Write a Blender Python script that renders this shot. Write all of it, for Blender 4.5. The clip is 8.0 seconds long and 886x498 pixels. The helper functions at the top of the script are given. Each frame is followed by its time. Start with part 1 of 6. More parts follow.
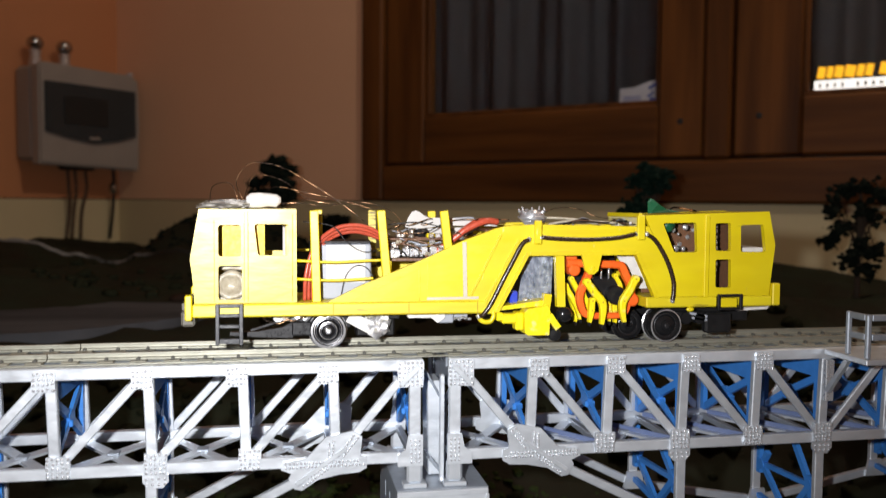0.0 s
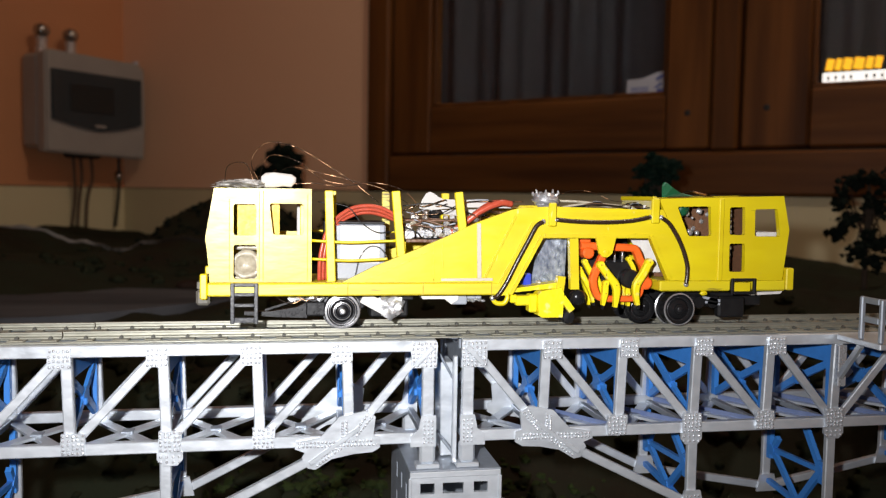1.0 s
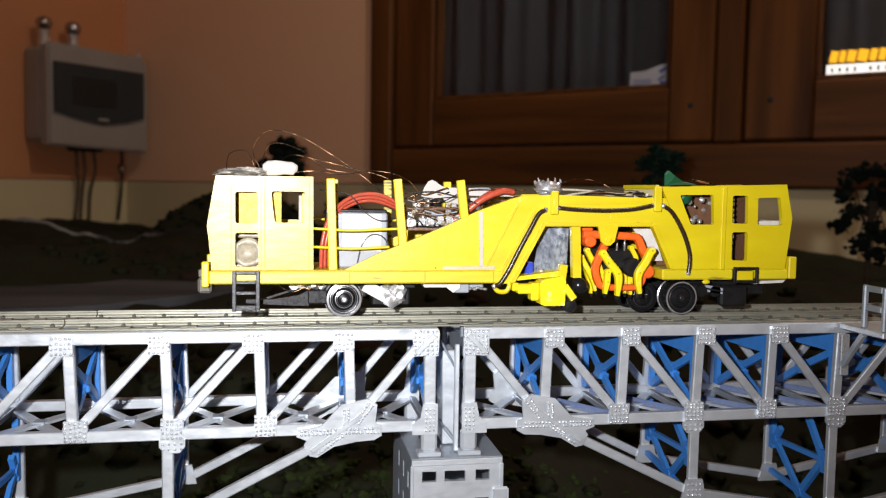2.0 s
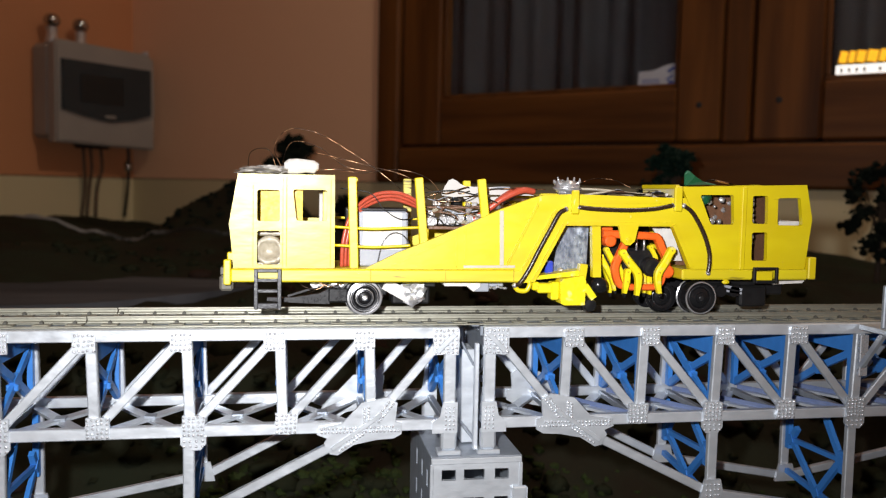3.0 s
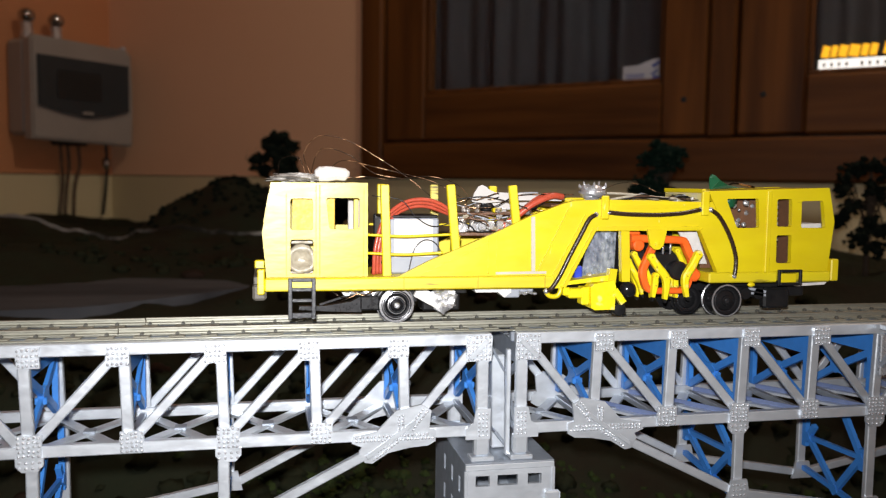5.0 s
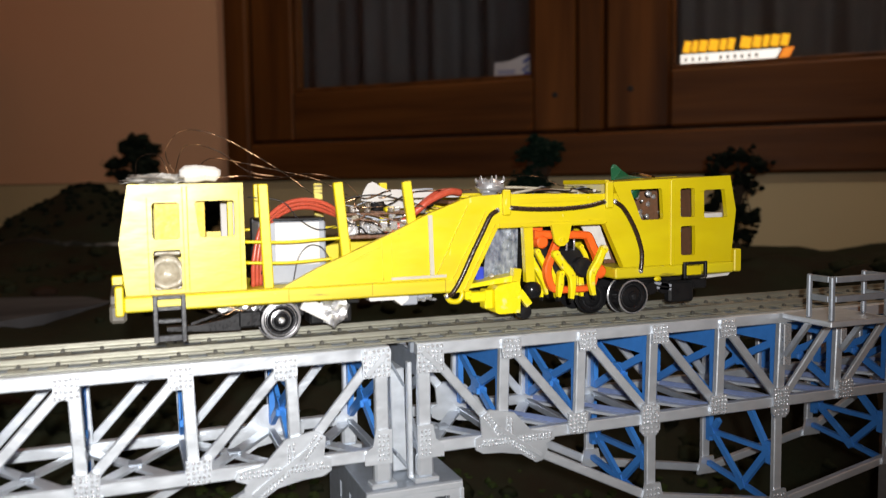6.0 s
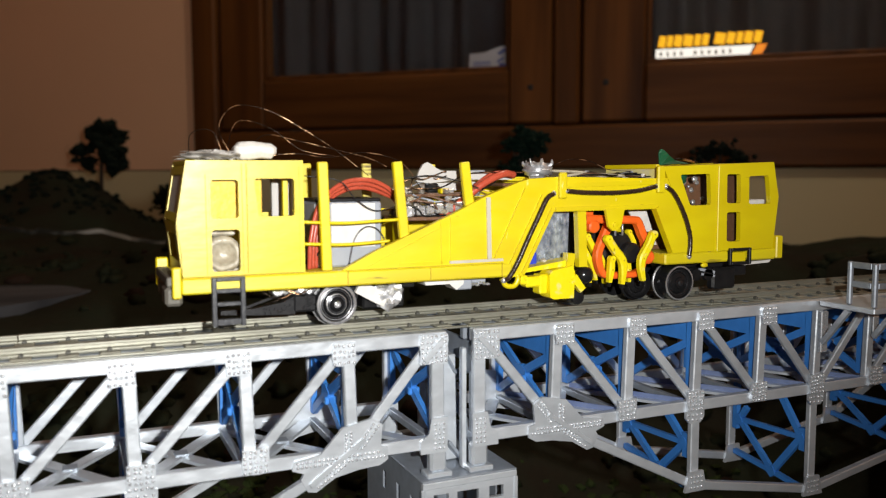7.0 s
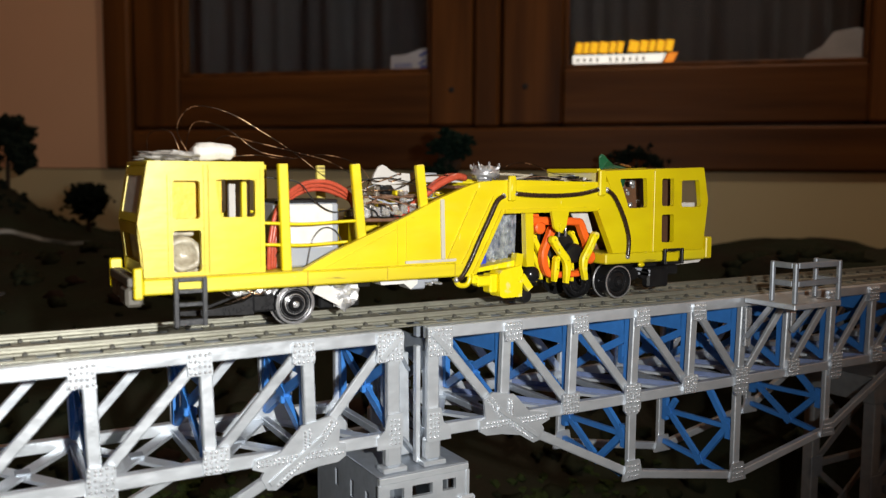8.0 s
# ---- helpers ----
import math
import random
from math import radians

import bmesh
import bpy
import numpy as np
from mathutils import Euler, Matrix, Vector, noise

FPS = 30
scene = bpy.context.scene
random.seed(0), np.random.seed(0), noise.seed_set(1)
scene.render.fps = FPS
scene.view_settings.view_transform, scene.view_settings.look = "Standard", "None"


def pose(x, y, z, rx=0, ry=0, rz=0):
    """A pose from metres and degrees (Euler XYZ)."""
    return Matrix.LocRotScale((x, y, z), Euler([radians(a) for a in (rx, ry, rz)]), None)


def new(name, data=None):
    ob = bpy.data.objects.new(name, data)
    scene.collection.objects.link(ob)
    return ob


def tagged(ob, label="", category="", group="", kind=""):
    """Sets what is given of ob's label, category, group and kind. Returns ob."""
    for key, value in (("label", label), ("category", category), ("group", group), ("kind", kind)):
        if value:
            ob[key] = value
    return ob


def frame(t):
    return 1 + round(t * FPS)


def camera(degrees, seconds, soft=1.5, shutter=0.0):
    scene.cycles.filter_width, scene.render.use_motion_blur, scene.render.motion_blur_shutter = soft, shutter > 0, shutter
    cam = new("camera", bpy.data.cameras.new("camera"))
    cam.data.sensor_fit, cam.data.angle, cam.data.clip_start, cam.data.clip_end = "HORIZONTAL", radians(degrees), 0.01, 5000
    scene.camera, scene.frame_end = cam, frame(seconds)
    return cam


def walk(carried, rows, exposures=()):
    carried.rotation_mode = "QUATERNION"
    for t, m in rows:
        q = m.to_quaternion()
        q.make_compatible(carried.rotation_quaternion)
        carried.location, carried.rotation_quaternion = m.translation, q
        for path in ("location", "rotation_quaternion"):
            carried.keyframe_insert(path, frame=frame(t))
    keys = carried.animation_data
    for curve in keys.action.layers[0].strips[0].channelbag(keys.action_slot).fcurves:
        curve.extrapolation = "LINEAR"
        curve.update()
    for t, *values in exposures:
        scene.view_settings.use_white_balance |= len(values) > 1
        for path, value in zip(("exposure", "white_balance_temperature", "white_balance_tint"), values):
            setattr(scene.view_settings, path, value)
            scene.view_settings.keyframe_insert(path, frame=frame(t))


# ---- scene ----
# The model world is 1:1: a hand-sized railway model on a layout in a room. Lengths below are mostly in centimetres (CM).
CM = 0.01
cam = camera(55.65, 8.0, soft=1.2, shutter=0.5)
# the phone focuses on the model, so that the wall behind goes soft
cam.data.dof.use_dof, cam.data.dof.focus_distance, cam.data.dof.aperture_fstop = True, 0.305, 18.0
# seconds, eye in metres, yaw, pitch, roll in degrees
ROWS = [
    (0.0, -0.05304, -0.28759, 0.24377, -10.839, -3.106, 0.491),
    (0.2, -0.05353, -0.28949, 0.24117, -10.836, -3.342, 0.442),
    (0.5, -0.05450, -0.28841, 0.24181, -10.807, -3.309, 0.703),
    (0.8, -0.05579, -0.28825, 0.24094, -10.804, -3.487, 0.875),
    (1.0, -0.05704, -0.28717, 0.23968, -10.650, -3.602, 0.930),
    (1.5, -0.05555, -0.28725, 0.23765, -10.549, -3.847, 0.840),
    (3.0, -0.06274, -0.28614, 0.23750, -10.254, -4.097, 1.193),
    (3.5, -0.06650, -0.28715, 0.23938, -10.520, -4.002, 1.194),
    (4.0, -0.07215, -0.28621, 0.23999, -10.407, -4.112, 1.463),
    (5.3, -0.08346, -0.27892, 0.24280, -13.412, -4.664, 0.409),
    (5.5, -0.08241, -0.27532, 0.24300, -14.966, -4.594, 0.328),
    (5.8, -0.07909, -0.26074, 0.23887, -18.842, -4.712, 0.078),
    (6.0, -0.08118, -0.25186, 0.24076, -20.682, -4.554, -0.794),
    (6.2, -0.08791, -0.24303, 0.24400, -21.866, -4.259, -0.449),
    (6.3, -0.09168, -0.23834, 0.24486, -22.088, -4.008, -0.511),
    (6.5, -0.09956, -0.23444, 0.24328, -22.951, -4.063, -0.031),
    (6.8, -0.10499, -0.23254, 0.23898, -23.711, -4.629, -0.377),
    (7.0, -0.10951, -0.23280, 0.23698, -24.004, -4.989, -0.106),
    (7.2, -0.11065, -0.23423, 0.23792, -24.117, -5.069, 0.149),
    (7.5, -0.11437, -0.23426, 0.23501, -25.702, -5.665, 0.250),
    (7.7, -0.11601, -0.23276, 0.23639, -28.001, -5.819, 0.403),
    (8.0, -0.12462, -0.23328, 0.23750, -29.982, -4.922, 0.380),
]
walk(cam, [(t, pose(x, y, z, 90 + pitch, 0, yaw) @ pose(0, 0, 0, 0, 0, roll)) for t, x, y, z, yaw, pitch, roll in ROWS], exposures=[(0.0, -0.03, 6500, 10), (5.3, -0.03, 6550, 10), (6.0, -0.13, 6700, 9), (6.5, -0.19, 6750, 8), (7.0, -0.22, 6750, 7), (8.0, -0.26, 6800, 6.5)])

# ---- light ----
world = bpy.data.worlds.new("night")
scene.world = world
world.use_nodes = True
world.node_tree.nodes["Background"].inputs["Color"].default_value = (0.02, 0.02, 0.03, 1)
world.node_tree.nodes["Background"].inputs["Strength"].default_value = 0.05


def lamp(name, kind, at, energy, colour, radius):
    data = bpy.data.lights.new(name, kind)
    data.energy, data.color, data.shadow_soft_size = energy, colour, radius
    ob = new(name, data)
    ob.location = at
    return ob


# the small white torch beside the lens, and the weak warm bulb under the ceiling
torch = lamp("torch_light", "SPOT", (-0.088, -0.286, 0.257), 7.8, (0.985, 0.98, 0.985), 0.004)
torch.data.spot_size, torch.data.spot_blend = radians(100), 1.0
torch.rotation_euler = Euler((radians(92), 0, radians(-8)))
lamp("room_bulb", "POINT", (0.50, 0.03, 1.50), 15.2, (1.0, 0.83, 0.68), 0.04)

# ---- materials ----
def material(name, colour, second=None, rough=0.5, metal=0.0, scale=120.0, stretch=(1, 1, 1), bump=0.15, fine=900.0, mix=0.5, rough_var=0.15, random_var=0.0, spec=0.5, low=0.35, high=0.7, fleck=None):
    m = bpy.data.materials.new(name)
    m.use_nodes = True
    nt = m.node_tree
    n, link = nt.nodes, nt.links.new
    bsdf = n["Principled BSDF"]
    co = n.new("ShaderNodeTexCoord")
    mp = n.new("ShaderNodeMapping")
    mp.inputs["Scale"].default_value = stretch
    link(co.outputs["Object"], mp.inputs["Vector"])
    big = n.new("ShaderNodeTexNoise")
    big.inputs["Scale"].default_value, big.inputs["Detail"].default_value = scale, 5
    link(mp.outputs["Vector"], big.inputs["Vector"])
    small = n.new("ShaderNodeTexNoise")
    small.inputs["Scale"].default_value, small.inputs["Detail"].default_value = fine, 4
    link(mp.outputs["Vector"], small.inputs["Vector"])
    ramp = n.new("ShaderNodeMapRange")
    ramp.inputs["From Min"].default_value, ramp.inputs["From Max"].default_value = low, high
    ramp.inputs["To Max"].default_value = mix
    link(big.outputs["Fac"], ramp.inputs["Value"])
    col = n.new("ShaderNodeMix")
    col.data_type = "RGBA"
    col.inputs["A"].default_value = (*colour, 1)
    col.inputs["B"].default_value = (*(second or [c * 0.75 for c in colour]), 1)
    link(ramp.outputs["Result"], col.inputs["Factor"])
    out = col.outputs["Result"]
    if fleck:
        # small scuffs: stretched flecks with a sharp edge, thinned out by a coarser noise
        for k, (shade, way, edge) in enumerate(fleck):
            fm = n.new("ShaderNodeMapping")
            fm.inputs["Scale"].default_value = way
            fm.inputs["Location"].default_value = (0.3 * k, 0.1, 0.7 * k)
            link(co.outputs["Object"], fm.inputs["Vector"])
            fn = n.new("ShaderNodeTexNoise")
            fn.inputs["Scale"].default_value, fn.inputs["Detail"].default_value = 520, 3
            link(fm.outputs["Vector"], fn.inputs["Vector"])
            fr = n.new("ShaderNodeMapRange")
            fr.inputs["From Min"].default_value, fr.inputs["From Max"].default_value = edge, edge + 0.05
            fr.inputs["To Max"].default_value = 0.7
            link(fn.outputs["Fac"], fr.inputs["Value"])
            fx = n.new("ShaderNodeMix")
            fx.data_type = "RGBA"
            link(fr.outputs["Result"], fx.inputs["Factor"])
            link(out, fx.inputs["A"])
            fx.inputs["B"].default_value = (*shade, 1)
            out = fx.outputs["Result"]
    if random_var:
        info = n.new("ShaderNodeObjectInfo")
        hsv = n.new("ShaderNodeHueSaturation")
        rr = n.new("ShaderNodeMapRange")
        rr.inputs["To Min"].default_value, rr.inputs["To Max"].default_value = 1 - random_var, 1 + random_var
        link(info.outputs["Random"], rr.inputs["Value"])
        link(rr.outputs["Result"], hsv.inputs["Value"])
        link(out, hsv.inputs["Color"])
        out = hsv.outputs["Color"]
    link(out, bsdf.inputs["Base Color"])
    rv = n.new("ShaderNodeMapRange")
    rv.inputs["To Min"].default_value, rv.inputs["To Max"].default_value = max(rough - rough_var, 0.02), min(rough + rough_var, 1)
    link(small.outputs["Fac"], rv.inputs["Value"])
    link(rv.outputs["Result"], bsdf.inputs["Roughness"])
    bsdf.inputs["Metallic"].default_value = metal
    bsdf.inputs["Specular IOR Level"].default_value = spec
    if bump:
        bp = n.new("ShaderNodeBump")
        bp.inputs["Strength"].default_value, bp.inputs["Distance"].default_value = bump, 0.0006
        link(small.outputs["Fac"], bp.inputs["Height"])
        link(bp.outputs["Normal"], bsdf.inputs["Normal"])
    return m


YELLOW = material("brushed_yellow_paint", (0.69, 0.56, 0.004), (0.60, 0.455, 0.003), 0.41, scale=70, stretch=(0.55, 1, 1.4), bump=0.16, fine=200, spec=0.78, rough_var=0.1, mix=0.8, fleck=(((0.22, 0.15, 0.01), (0.2, 1, 1.2), 0.735), ((0.84, 0.78, 0.30), (0.9, 1, 0.25), 0.715)))
SILLYELLOW = material("grimy_yellow_paint", (0.71, 0.60, 0.006), (0.56, 0.435, 0.01), 0.45, scale=60, stretch=(0.25, 1, 2.4), bump=0.2, fine=160, spec=0.8, rough_var=0.12, mix=1.0, fleck=(((0.20, 0.14, 0.02), (0.12, 1, 0.9), 0.66), ((0.82, 0.76, 0.40), (0.35, 1, 0.8), 0.70)))
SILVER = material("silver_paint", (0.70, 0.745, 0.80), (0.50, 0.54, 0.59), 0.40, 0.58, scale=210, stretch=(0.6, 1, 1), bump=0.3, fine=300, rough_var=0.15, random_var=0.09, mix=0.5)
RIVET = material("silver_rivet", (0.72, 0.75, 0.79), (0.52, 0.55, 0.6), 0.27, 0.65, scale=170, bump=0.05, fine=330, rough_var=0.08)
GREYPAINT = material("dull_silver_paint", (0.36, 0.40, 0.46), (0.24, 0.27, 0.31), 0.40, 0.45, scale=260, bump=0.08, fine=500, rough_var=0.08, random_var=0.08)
TOWERGREY = material("dark_grey_paint", (0.34, 0.35, 0.36), (0.20, 0.21, 0.22), 0.5, 0.3, scale=200, bump=0.1, fine=500, random_var=0.08)
BLUE = material("blue_paint", (0.045, 0.215, 0.62), (0.034, 0.16, 0.49), 0.38, scale=200, bump=0.2, fine=1200, random_var=0.1)
BLUEGREY = material("thin_blue_over_silver", (0.20, 0.25, 0.42), (0.10, 0.16, 0.36), 0.4, 0.3, scale=180, bump=0.2, fine=300)
BLACK = material("black_plastic", (0.008, 0.008, 0.009), (0.018, 0.018, 0.018), 0.38, scale=300, bump=0.1, spec=0.3)
GREYPLASTIC = material("dark_grey_plastic", (0.05, 0.052, 0.058), (0.025, 0.026, 0.03), 0.35, scale=200, bump=0.2, spec=0.5)
BROWNHOSE = material("brown_black_hose", (0.032, 0.017, 0.010), (0.014, 0.008, 0.006), 0.28, scale=200, bump=0.1, spec=0.6)
DARKMETAL = material("dark_steel", (0.018, 0.018, 0.02), (0.035, 0.035, 0.037), 0.3, 0.3, scale=300, bump=0.05)
CHROME = material("bright_steel", (0.7, 0.7, 0.72), (0.45, 0.45, 0.47), 0.28, 0.75, scale=400, bump=0.1)
FOIL = material("crumpled_foil", (0.84, 0.84, 0.86), (0.55, 0.55, 0.58), 0.32, 0.7, scale=500, bump=1.0, fine=300)
CHROMEFOIL = material("mirror_foil", (0.82, 0.84, 0.88), (0.42, 0.43, 0.47), 0.28, 0.75, scale=260, bump=1.0, fine=190, rough_var=0.08)
MIRRORPLATE = material("scratched_metal_plate", (0.55, 0.62, 0.76), (0.12, 0.15, 0.22), 0.26, 0.6, scale=520, stretch=(1, 1, 0.6), mix=1.0, low=0.38, high=0.68, bump=0.5, fine=500)
TRACKGREY = material("painted_track", (0.36, 0.355, 0.30), (0.25, 0.245, 0.20), 0.42, 0.62, scale=220, stretch=(0.3, 1, 1), bump=0.1, fine=700)
SLEEPER = material("sleeper_plastic", (0.25, 0.245, 0.20), (0.15, 0.145, 0.115), 0.6, scale=300, random_var=0.15)
CLIP = material("dark_rail_clip", (0.06, 0.058, 0.05), (0.1, 0.1, 0.09), 0.6)
ORANGE = material("orange_red_paint", (0.85, 0.13, 0.015), (0.7, 0.09, 0.01), 0.4, scale=250, bump=0.2)
HOSE = material("red_rubber_hose", (0.46, 0.075, 0.04), (0.32, 0.045, 0.024), 0.3, scale=300)
WHITE = material("white_card", (0.68, 0.66, 0.63), (0.48, 0.46, 0.43), 0.6, scale=250, bump=0.4)
FRAYED = material("grimy_yellow_stake", (0.66, 0.55, 0.12), (0.16, 0.12, 0.04), 0.5, scale=300, stretch=(0.3, 0.3, 2), mix=1.0, low=0.5, high=0.6, bump=0.4)
STRIP = material("off_white_plastic_strip", (0.52, 0.48, 0.38), (0.42, 0.38, 0.29), 0.5, scale=200, bump=0.2)
LOOSEPAPER = material("loose_paper", (0.5, 0.48, 0.45), (0.2, 0.18, 0.17), 0.4, scale=200, bump=0.6, mix=0.9)
GREYCARD = material("grey_card", (0.5, 0.48, 0.46), (0.4, 0.38, 0.36), 0.6, scale=150, bump=0.1)
CREAM = material("cream_tape_roll", (0.46, 0.42, 0.33), (0.24, 0.20, 0.14), 0.35, scale=330, bump=0.8, fine=420, mix=0.9)
BATTERY = material("pale_grey_plastic", (0.31, 0.33, 0.375), (0.25, 0.27, 0.31), 0.42, scale=150, bump=0.1)
# glints along the wire are put into its colour as bright and dark stretches
COPPER = material("copper_wire_painted_glints", (0.62, 0.36, 0.2), (0.03, 0.02, 0.015), 0.3, 0.9, scale=240, mix=1.0, low=0.40, high=0.48, bump=0.6, fine=130)
BROWNBOARD = material("circuit_board", (0.16, 0.075, 0.04), (0.08, 0.05, 0.03), 0.4, scale=400, bump=0.4)
SOLDER = material("solder_and_parts", (0.5, 0.46, 0.42), (0.12, 0.08, 0.06), 0.3, 0.8, scale=700, bump=0.5)
WORN = material("chipped_yellow_paint", (0.80, 0.66, 0.008), (0.74, 0.64, 0.22), 0.42, scale=260, bump=0.25, fine=600, mix=1.0, low=0.58, high=0.72, fleck=(((0.10, 0.07, 0.02), (0.6, 0.6, 0.6), 0.67),))
# darker yellow for both the grime lines and the shade in joints
SEAM = material("grime_and_shade_seam", (0.5, 0.36, 0.015), (0.36, 0.25, 0.015), 0.6, scale=200)
BARE = material("bare_grey_brown_card", (0.13, 0.12, 0.1), (0.08, 0.07, 0.06), 0.6, scale=250)
GREENPAPER = material("green_scrap", (0.006, 0.09, 0.036), (0.004, 0.055, 0.022), 0.5, scale=200, bump=0.4)
BLUEPLASTIC = material("blue_plastic", (0.03, 0.06, 0.5), None, 0.4)
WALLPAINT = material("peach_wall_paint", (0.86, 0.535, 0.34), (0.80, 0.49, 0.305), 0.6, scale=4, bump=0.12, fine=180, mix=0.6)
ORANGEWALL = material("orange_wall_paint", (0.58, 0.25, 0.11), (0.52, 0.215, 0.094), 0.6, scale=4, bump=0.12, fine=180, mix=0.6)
DADO = material("beige_dado_paint", (0.65, 0.565, 0.345), (0.57, 0.49, 0.295), 0.6, scale=5, bump=0.12, fine=180)
WOODH = material("brown_wood_along", (0.155, 0.057, 0.013), (0.056, 0.019, 0.0045), 0.5, scale=9, stretch=(0.25, 2, 3.5), bump=0.3, fine=160, mix=1.0, random_var=0.1, spec=0.22)
WOODV = material("brown_wood_upright", (0.155, 0.057, 0.013), (0.056, 0.019, 0.0045), 0.5, scale=9, stretch=(3.5, 2, 0.25), bump=0.3, fine=160, mix=1.0, random_var=0.1, spec=0.22)
CURTAIN = material("grey_blue_curtain", (0.019, 0.024, 0.030), (0.0075, 0.0095, 0.0115), 0.8, scale=12, stretch=(6, 1, 0.4))
BOXPLASTIC = material("off_white_plastic", (0.33, 0.305, 0.28), (0.28, 0.26, 0.24), 0.45, scale=20, bump=0.05)
BROWNCABLE = material("brown_cable", (0.11, 0.062, 0.036), None, 0.5)
POLISHED = material("polished_chrome", (0.5, 0.5, 0.5), (0.3, 0.3, 0.3), 0.1, 1.0, scale=30, bump=0.05)
SMOKED = material("smoked_plastic", (0.026, 0.038, 0.046), None, 0.22, scale=20, bump=0.02)
DARKHOLE = material("dark_inside", (0.012, 0.012, 0.012), None, 0.7)
FLOORMAT = material("dark_floor_tiles", (0.12, 0.1, 0.09), None, 0.5, scale=3)
CEILMAT = material("grey_white_ceiling", (0.38, 0.36, 0.33), (0.33, 0.31, 0.28), 0.7, scale=3)
SOIL = material("dark_painted_scenery", (0.021, 0.026, 0.016), (0.021, 0.016, 0.011), 0.8, scale=16, bump=1.0, fine=260, mix=1.0, spec=0.05)
POND = material("dull_painted_water", (0.085, 0.088, 0.098), (0.045, 0.047, 0.053), 0.7, scale=16, stretch=(0.35, 1.6, 1), bump=0.3, fine=120, spec=0.03, mix=1.0)
PALEYELLOW = material("thinly_painted_card", (0.72, 0.62, 0.16), (0.56, 0.53, 0.40), 0.5, scale=110, bump=0.3, mix=1.0)
PALERIDGE = material("pale_worn_plaster", (0.28, 0.29, 0.29), (0.018, 0.02, 0.018), 0.6, scale=20, bump=0.6, fine=140, mix=1.0, low=0.42, high=0.58, spec=0.2)
LEAFDARK = material("dark_green_foliage", (0.008, 0.0125, 0.009), (0.004, 0.007, 0.0045), 0.8, scale=200, bump=0.5, random_var=0.2, spec=0.08)
LEAFGREEN = material("green_foliage", (0.0024, 0.0135, 0.008), (0.0014, 0.0075, 0.0045), 0.7, scale=200, bump=0.5, random_var=0.2, spec=0.15)
TRUNK = material("model_tree_trunk", (0.04, 0.025, 0.015), None, 0.8)
MOSS = material("moss_clumps", (0.020, 0.022, 0.012), (0.009, 0.012, 0.007), 0.9, scale=80, bump=0.8, spec=0.06)
GRASS = material("green_brown_turf", (0.030, 0.044, 0.014), (0.020, 0.024, 0.011), 0.9, scale=60, bump=0.8, spec=0.05)
REDROCK = material("reddish_stone", (0.030, 0.018, 0.013), (0.008, 0.005, 0.004), 0.8, scale=60, bump=0.8, spec=0.08)
PAPER = material("white_sticker", (0.55, 0.57, 0.64), None, 0.5, scale=30, bump=0.02)
OLDPAPER = material("greyed_sticker", (0.42, 0.42, 0.44), (0.24, 0.24, 0.26), 0.5, scale=40, bump=0.5, fine=120)
# yellow card deepened to ochre: the shade inside the cab is in the colour
OCHRESHADE = material("shaded_yellow_card", (0.7, 0.47, 0.02), (0.62, 0.4, 0.015), 0.5, scale=150)
WHEELBLACK = material("blackened_wheel", (0.02, 0.02, 0.022), (0.045, 0.045, 0.048), 0.18, 0.6, scale=120, bump=0.03, spec=0.5, rough_var=0.06)
DULLRING = material("dull_turned_steel", (0.13, 0.13, 0.14), (0.06, 0.06, 0.065), 0.25, 0.7, scale=200, bump=0.04)
TURNED = material("turned_steel", (0.62, 0.62, 0.64), (0.3, 0.3, 0.32), 0.24, 0.75, scale=200, bump=0.04, rough_var=0.05)
INKBLUE = material("blue_ink", (0.08, 0.12, 0.4), None, 0.5)


def glass_material():
    m = bpy.data.materials.new("window_glass")
    m.use_nodes = True
    b = m.node_tree.nodes["Principled BSDF"]
    b.inputs["Base Color"].default_value = (0.85, 0.88, 0.9, 1)
    b.inputs["Roughness"].default_value = 0.03
    b.inputs["Transmission Weight"].default_value = 1.0
    b.inputs["IOR"].default_value = 1.45
    return m


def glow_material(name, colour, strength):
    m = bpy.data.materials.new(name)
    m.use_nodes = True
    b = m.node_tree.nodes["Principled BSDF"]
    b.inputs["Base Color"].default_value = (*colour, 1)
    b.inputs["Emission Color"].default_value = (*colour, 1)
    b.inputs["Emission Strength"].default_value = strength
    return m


GLASS = glass_material()
# no lamp: the sticker's torch-lit brightness is put in as emission
SIGNYELLOW = glow_material("emissive_yellow_sticker", (1.0, 0.50, 0.02), 0.9)
SIGNWHITE = glow_material("emissive_white_sticker", (1.0, 0.97, 0.92), 1.0)
SIGNORANGE = glow_material("emissive_orange_sticker", (1.0, 0.3, 0.03), 0.8)

# ---- building helpers; lengths in centimetres ----
PLACE = {}


def thing(name, at, label, category, group="", kind="", turn=0.0):
    ob = new(name)
    ob.empty_display_size = 0.01
    m = pose(at[0] * CM, at[1] * CM, at[2] * CM, 0, 0, turn)
    ob.matrix_basis = m
    PLACE[ob] = m
    return tagged(ob, label, category, group, kind)


def meshed(name, bm, mat, m):
    """A mesh from a bmesh in centimetres, laid into the frame m."""
    bmesh.ops.recalc_face_normals(bm, faces=bm.faces)
    bm.transform(m.inverted() @ Matrix.Scale(CM, 4))
    me = bpy.data.meshes.new(name)
    bm.to_mesh(me)
    bm.free()
    me.materials.append(mat)
    return me


def smooth(me):
    me.polygons.foreach_set("use_smooth", [True] * len(me.polygons))
    return me


